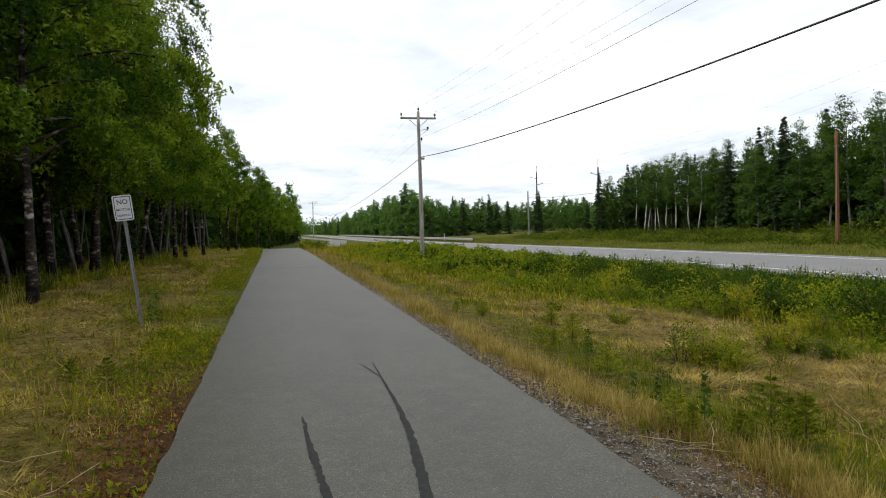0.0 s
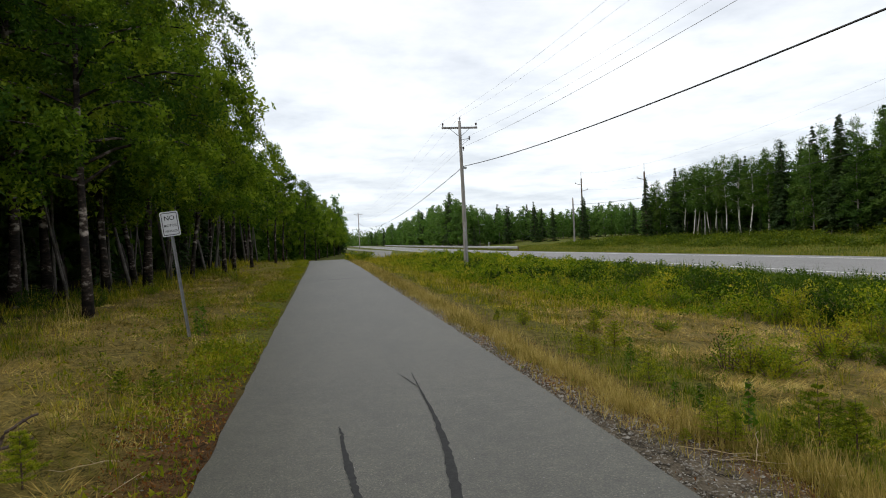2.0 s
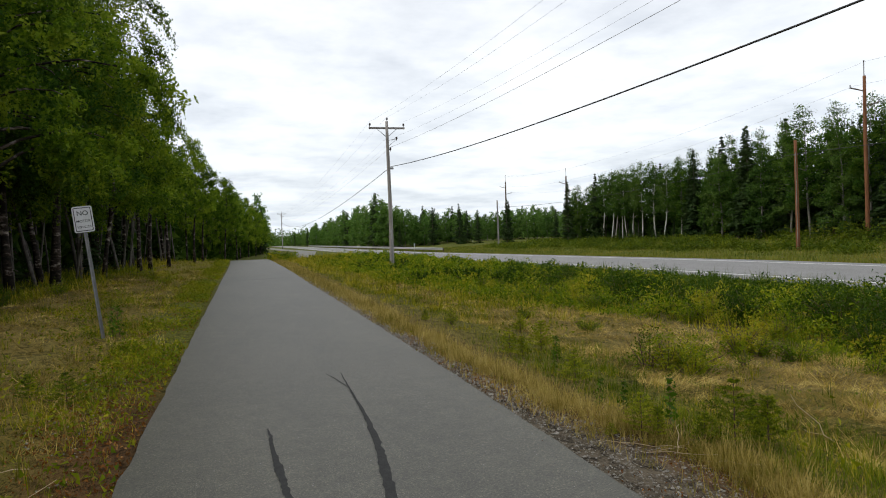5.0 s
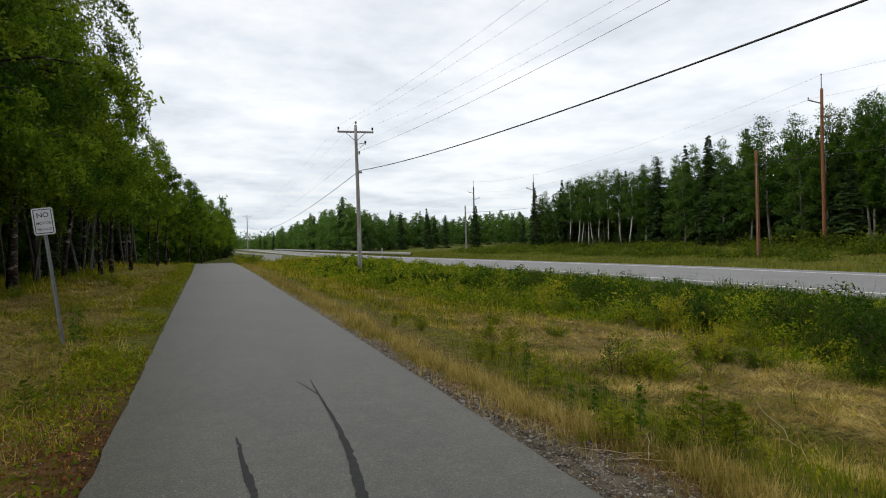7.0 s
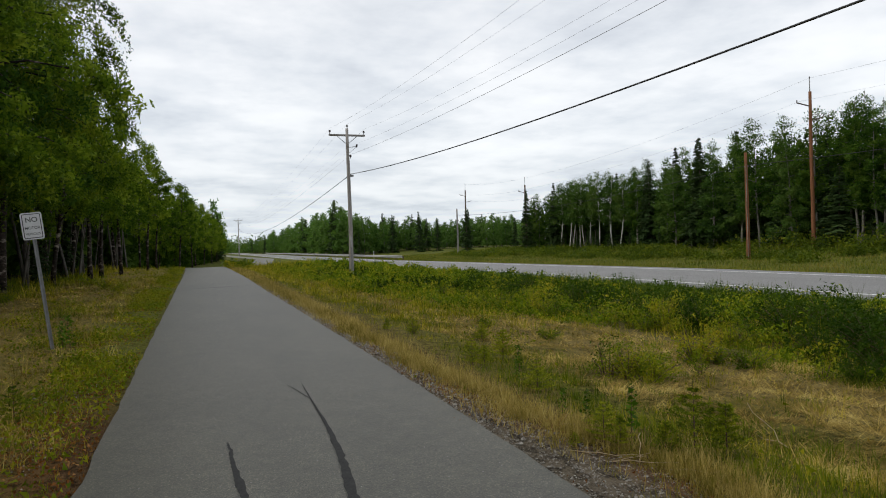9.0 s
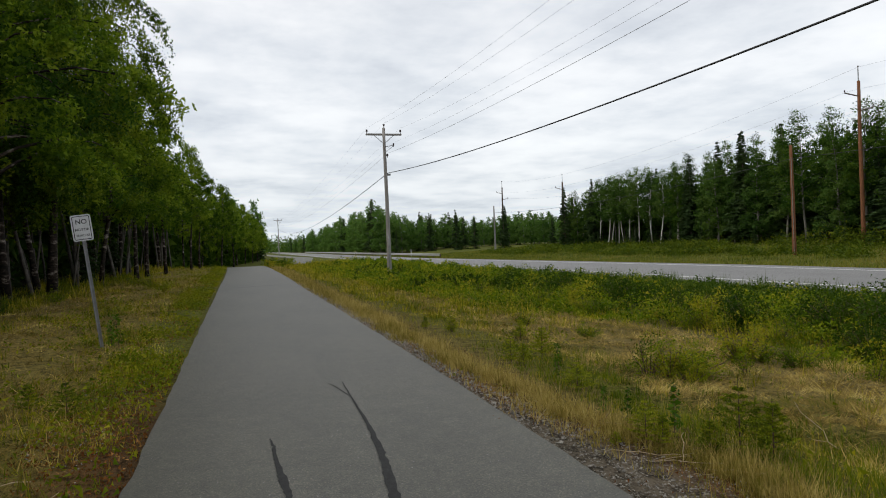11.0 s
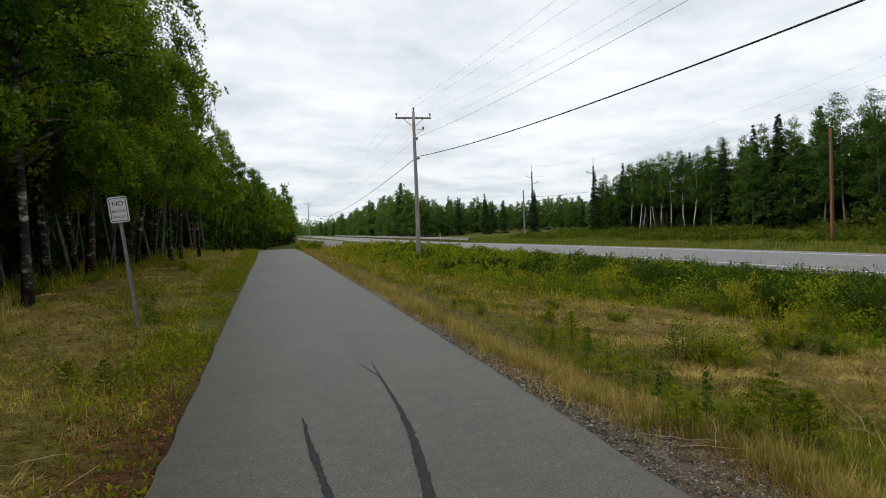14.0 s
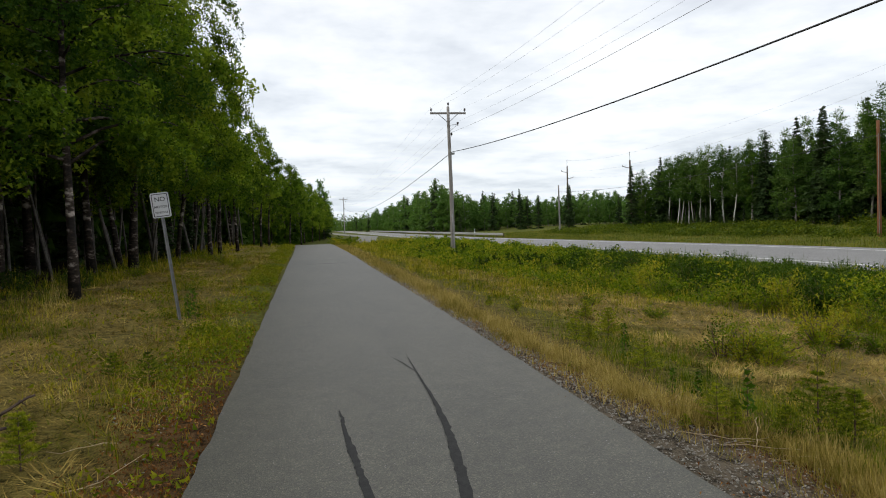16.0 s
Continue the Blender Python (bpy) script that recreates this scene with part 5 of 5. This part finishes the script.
grass("dry_grass", DRY_BLADE, "matted dry tan grass on the verge", [(110000, 4.0, 7.9, 2.5, 30, 0.17, 0.0068, 1.4, 0.2, -1.5, 0.7), (100000, -6.2, -1.5, 2.5, 34, 0.18, 0.0068, 1.4, 0.25, -0.7, 0.7), (9000, -9.0, 9.5, -12, 3, 0.22, 0.008, 1.1, 0.5, -1, 0.5), (7000, -2.4, -1.2, 3, 30, 0.16, 0.006, 0.9, 0.6, 0.1, 0.0)])
grass("green_grass", GREEN_BLADE, "fresh green grass on the verge", [(24000, 3.1, 4.5, 2.2, 40, 0.085, 0.0055, 0.8, 0.5, -0.1, 0.0), (11000, 4.4, 8.5, 3, 55, 0.16, 0.006, 0.6, 0.5, 0.4, 0.0), (46000, -6.6, -1.3, 2.5, 55, 0.16, 0.006, 0.75, 0.6, 0.15, 0.0), (9000, -9.5, 14.5, -12, 2.5, 0.1, 0.007, 0.7, 0.5, -1, 0.0), (14000, -1.75, -0.83, 2.5, 55, 0.09, 0.006, 0.7, 0.5, 0.2, 0.0), (20000, 8.4, 14.0, 5, 65, 0.32, 0.009, 0.4, 0.5, -0.8, 0.0), (30000, 3.2, 9.0, 14, 65, 0.22, 0.009, 0.5, 0.5, -0.2, 0.0), (12000, -7.5, -4.5, 8, 70, 0.33, 0.008, 0.45, 0.6, -0.1, 0.0), (6000, 2.0, 8.0, 50, 80, 0.4, 0.010, 0.4, 0.5, -1, 0.0)])
grass("low_forbs", FORB_BLADE, "low dark green forbs between the saplings", [(20000, 3.1, 4.7, 1.8, 9, 0.10, 0.007, 0.7, 0.6, -0.3, 0.0), (5000, 4.5, 8.0, 2.5, 14, 0.10, 0.007, 0.7, 0.6, 0.45, 0.0), (7000, 7.2, 9.8, 3.5, 9, 0.16, 0.008, 0.6, 0.6, -0.6, 0.0), (9000, -4.5, -1.4, 2.5, 30, 0.12, 0.008, 0.7, 0.6, 0.35, 0.0), (9000, -8.0, -5.0, 9, 40, 0.22, 0.009, 0.6, 0.6, -0.2, 0.0)])
grass("roadside_grass", ROAD_BLADE, "tall blue-green grass on the road bank", [(34000, 13.2, 15.5, 5, 75, 0.27, 0.010, 0.3, 0.5, -2, 0.0)])
gx_, gy_ = grng.uniform(26.2, 58, 60000), 12 + 125 * grng.random(60000) ** 1.2
far_grass = new("far_verge_grass", poly_mesh("far_verge_grass", blades(gx_, gy_, 0.3, 0.03 + gy_ * 0.0006, 0.5, 0.5), FAR_BLADE))
tagged(far_grass, "yellow-green grass on the far verge", "grass", kind="stuff")


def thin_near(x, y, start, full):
    """Keeps fewer places close to the camera."""
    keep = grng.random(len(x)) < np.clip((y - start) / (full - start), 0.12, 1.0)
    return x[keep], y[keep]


def low_leaves(name, mat, label, sets, category):
    parts_ = []
    for count, x0, x1, y0, y1, size, lift, clump in sets:
        x, y = scatter(count, x0, x1, y0, y1, 2.0, clump)
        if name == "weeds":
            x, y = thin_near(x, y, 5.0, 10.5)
        z = land(x, y) + np.abs(grng.normal(size=len(x))) * lift + 0.006
        parts_.append(leaves(grng, np.stack([x, y, z], 1), size, 0.5, 1.6))
    ob = new(name, poly_mesh(name, np.concatenate(parts_), mat))
    return tagged(ob, label, category, kind="stuff")


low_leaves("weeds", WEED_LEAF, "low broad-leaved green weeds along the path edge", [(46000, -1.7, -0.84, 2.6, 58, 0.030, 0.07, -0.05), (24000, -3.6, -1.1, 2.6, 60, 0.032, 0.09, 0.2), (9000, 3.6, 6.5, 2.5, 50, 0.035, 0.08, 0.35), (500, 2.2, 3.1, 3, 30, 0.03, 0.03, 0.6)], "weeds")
low_leaves("leaf_litter", LITTER, "reddish-brown leaf litter and dead stems", [(20000, -1.75, -0.84, 2.5, 40, 0.018, 0.014, -0.2), (9000, 2.0, 3.0, 2.0, 45, 0.013, 0.010, 0.15), (3000, -5.5, -2.0, 3, 30, 0.02, 0.01, 0.1)], "litter")
sx_, sy_ = beside(1500, 0.75, 1.12, 2.0, 30, 1.8)
red_stems = new("dead_stems", poly_mesh("dead_stems", tufts(sx_, sy_, 0.11, 0.004, 1.2, 0.4, 0.6, 6, 1.5), LITTER))
tagged(red_stems, "reddish dead stems lying along the gravel", "litter", kind="stuff")


def gravel():
    """Many small faceted stones in a strip beside the asphalt."""
    ico = bmesh.new()
    bmesh.ops.create_uvsphere(ico, u_segments=4, v_segments=2, radius=1.0)
    bmesh.ops.triangulate(ico, faces=ico.faces[:])
    ico.verts.ensure_lookup_table()
    ico.verts.index_update()
    unit = np.array([v.co for v in ico.verts])
    tris = np.array([[v.index for v in f.verts] for f in ico.faces])
    ico.free()
    x, y = beside(19000, 0.03, 1.12, 1.5, 32, 1.9)
    x2, y2 = scatter(1500, -1.75, -1.15, 3.5, 9, 1.3, 0.15)
    x, y = np.concatenate([x, x2]), np.concatenate([y, y2])
    k = len(x)
    size = 0.0046 * np.exp(grng.normal(size=k) * 0.5) * (1 + y / 18)
    c = np.stack([x, y, land(x, y) + size * 0.2], 1)
    shape = grng.uniform(0.6, 1.2, (k, 1, 3)) * np.array([1, 1, 0.7])
    rough_ = 1 + 0.18 * grng.normal(size=(k, len(unit), 1))
    v = (c[:, None] + unit[None] * shape * rough_ * size[:, None, None])
    corners = v[:, tris].reshape(-1, 3, 3)
    ob = new("gravel", poly_mesh("gravel", corners, STONE))
    return tagged(ob, "loose grey gravel beside the asphalt", "gravel", kind="stuff")


gravel()


def stalk(name, a, b, r, mat, label, forks=0, seed=0):
    rng_ = np.random.default_rng(seed)
    a, b = np.array(a, float), np.array(b, float)
    s = np.linspace(0, 1, 6)
    p = a[None] + (b - a)[None] * s[:, None] + rng_.normal(size=(6, 3)) * 0.02 * np.linalg.norm(b - a)
    j = Joined()
    j.add(tube(p, r * (1.2 - 0.7 * s), 5))
    for i in range(forks):
        q = p[1 + i % 4]
        e = q + rng_.normal(size=3) * np.array([0.12, 0.12, 0.09]) + (b - a) * 0.18
        m_ = (q + e) / 2 + rng_.normal(size=3) * 0.02
        j.add(tube([q, m_, e], [r * 0.6, r * 0.5, r * 0.25], 4))
    return tagged(new(name, j.mesh(name, mat)), label, "dead stalk" if mat is STRAW_STEM else "branch", "fallen stems")


def near_ground(x, y, h):
    return (x, y, float(land(x, y)) + h)


for i, (x0, y0, x1, y1, h1) in enumerate(((2.52, 4.5, 2.95, 4.15, 0.04), (2.62, 4.3, 3.05, 3.9, 0.05), (2.28, 5.3, 2.42, 5.42, 0.09), (2.85, 4.1, 3.1, 4.45, 0.12), (2.95, 3.95, 3.12, 3.6, 0.06), (2.75, 5.15, 2.9, 4.95, 0.05),
                                          (4.25, 4.1, 4.2, 4.5, 0.3), (-1.55, 4.3, -1.2, 4.75, 0.06), (-1.5, 5.2, -1.85, 4.9, 0.05))):
    stalk("dead_stalk", near_ground(x0, y0, 0.015), near_ground(x1, y1, h1), 0.0035, STRAW_STEM, "pale dry plant stalk lying on gravel", 1, 300 + i)


def crooked_branch(runs, label):
    j = Joined()
    for pts, r in runs:
        p = np.array(pts) + np.array([0.08, 0.02, -0.03])
        s = np.linspace(0, len(p) - 1, 3 * len(p))
        q = np.stack([np.interp(s, range(len(p)), p[:, d]) for d in range(3)], 1) + np.random.default_rng(len(pts)).normal(size=(len(s), 3)) * 0.008
        j.add(tube(q, np.linspace(r, r * 0.35, len(s)), 5))
    return tagged(new("fallen_branch", j.mesh("fallen_branch", DEAD_WOOD)), label, "branch", "fallen stems")


crooked_branch([([(-2.62, 5.0, 0.10), (-2.44, 5.1, 0.20), (-2.36, 5.13, 0.28), (-2.28, 5.16, 0.38), (-2.10, 5.24, 0.47)], 0.024), ([(-2.40, 5.12, 0.25), (-2.28, 5.17, 0.27), (-2.14, 5.2, 0.29)], 0.016),
                ([(-2.44, 5.1, 0.20), (-2.40, 5.08, 0.12), (-2.34, 5.08, 0.04)], 0.02), ([(-2.40, 5.08, 0.10), (-2.25, 5.1, 0.09)], 0.012), ([(-2.2, 5.2, 0.43), (-2.17, 5.22, 0.40)], 0.009)], "twisted dark dead branch sticking out of grass")
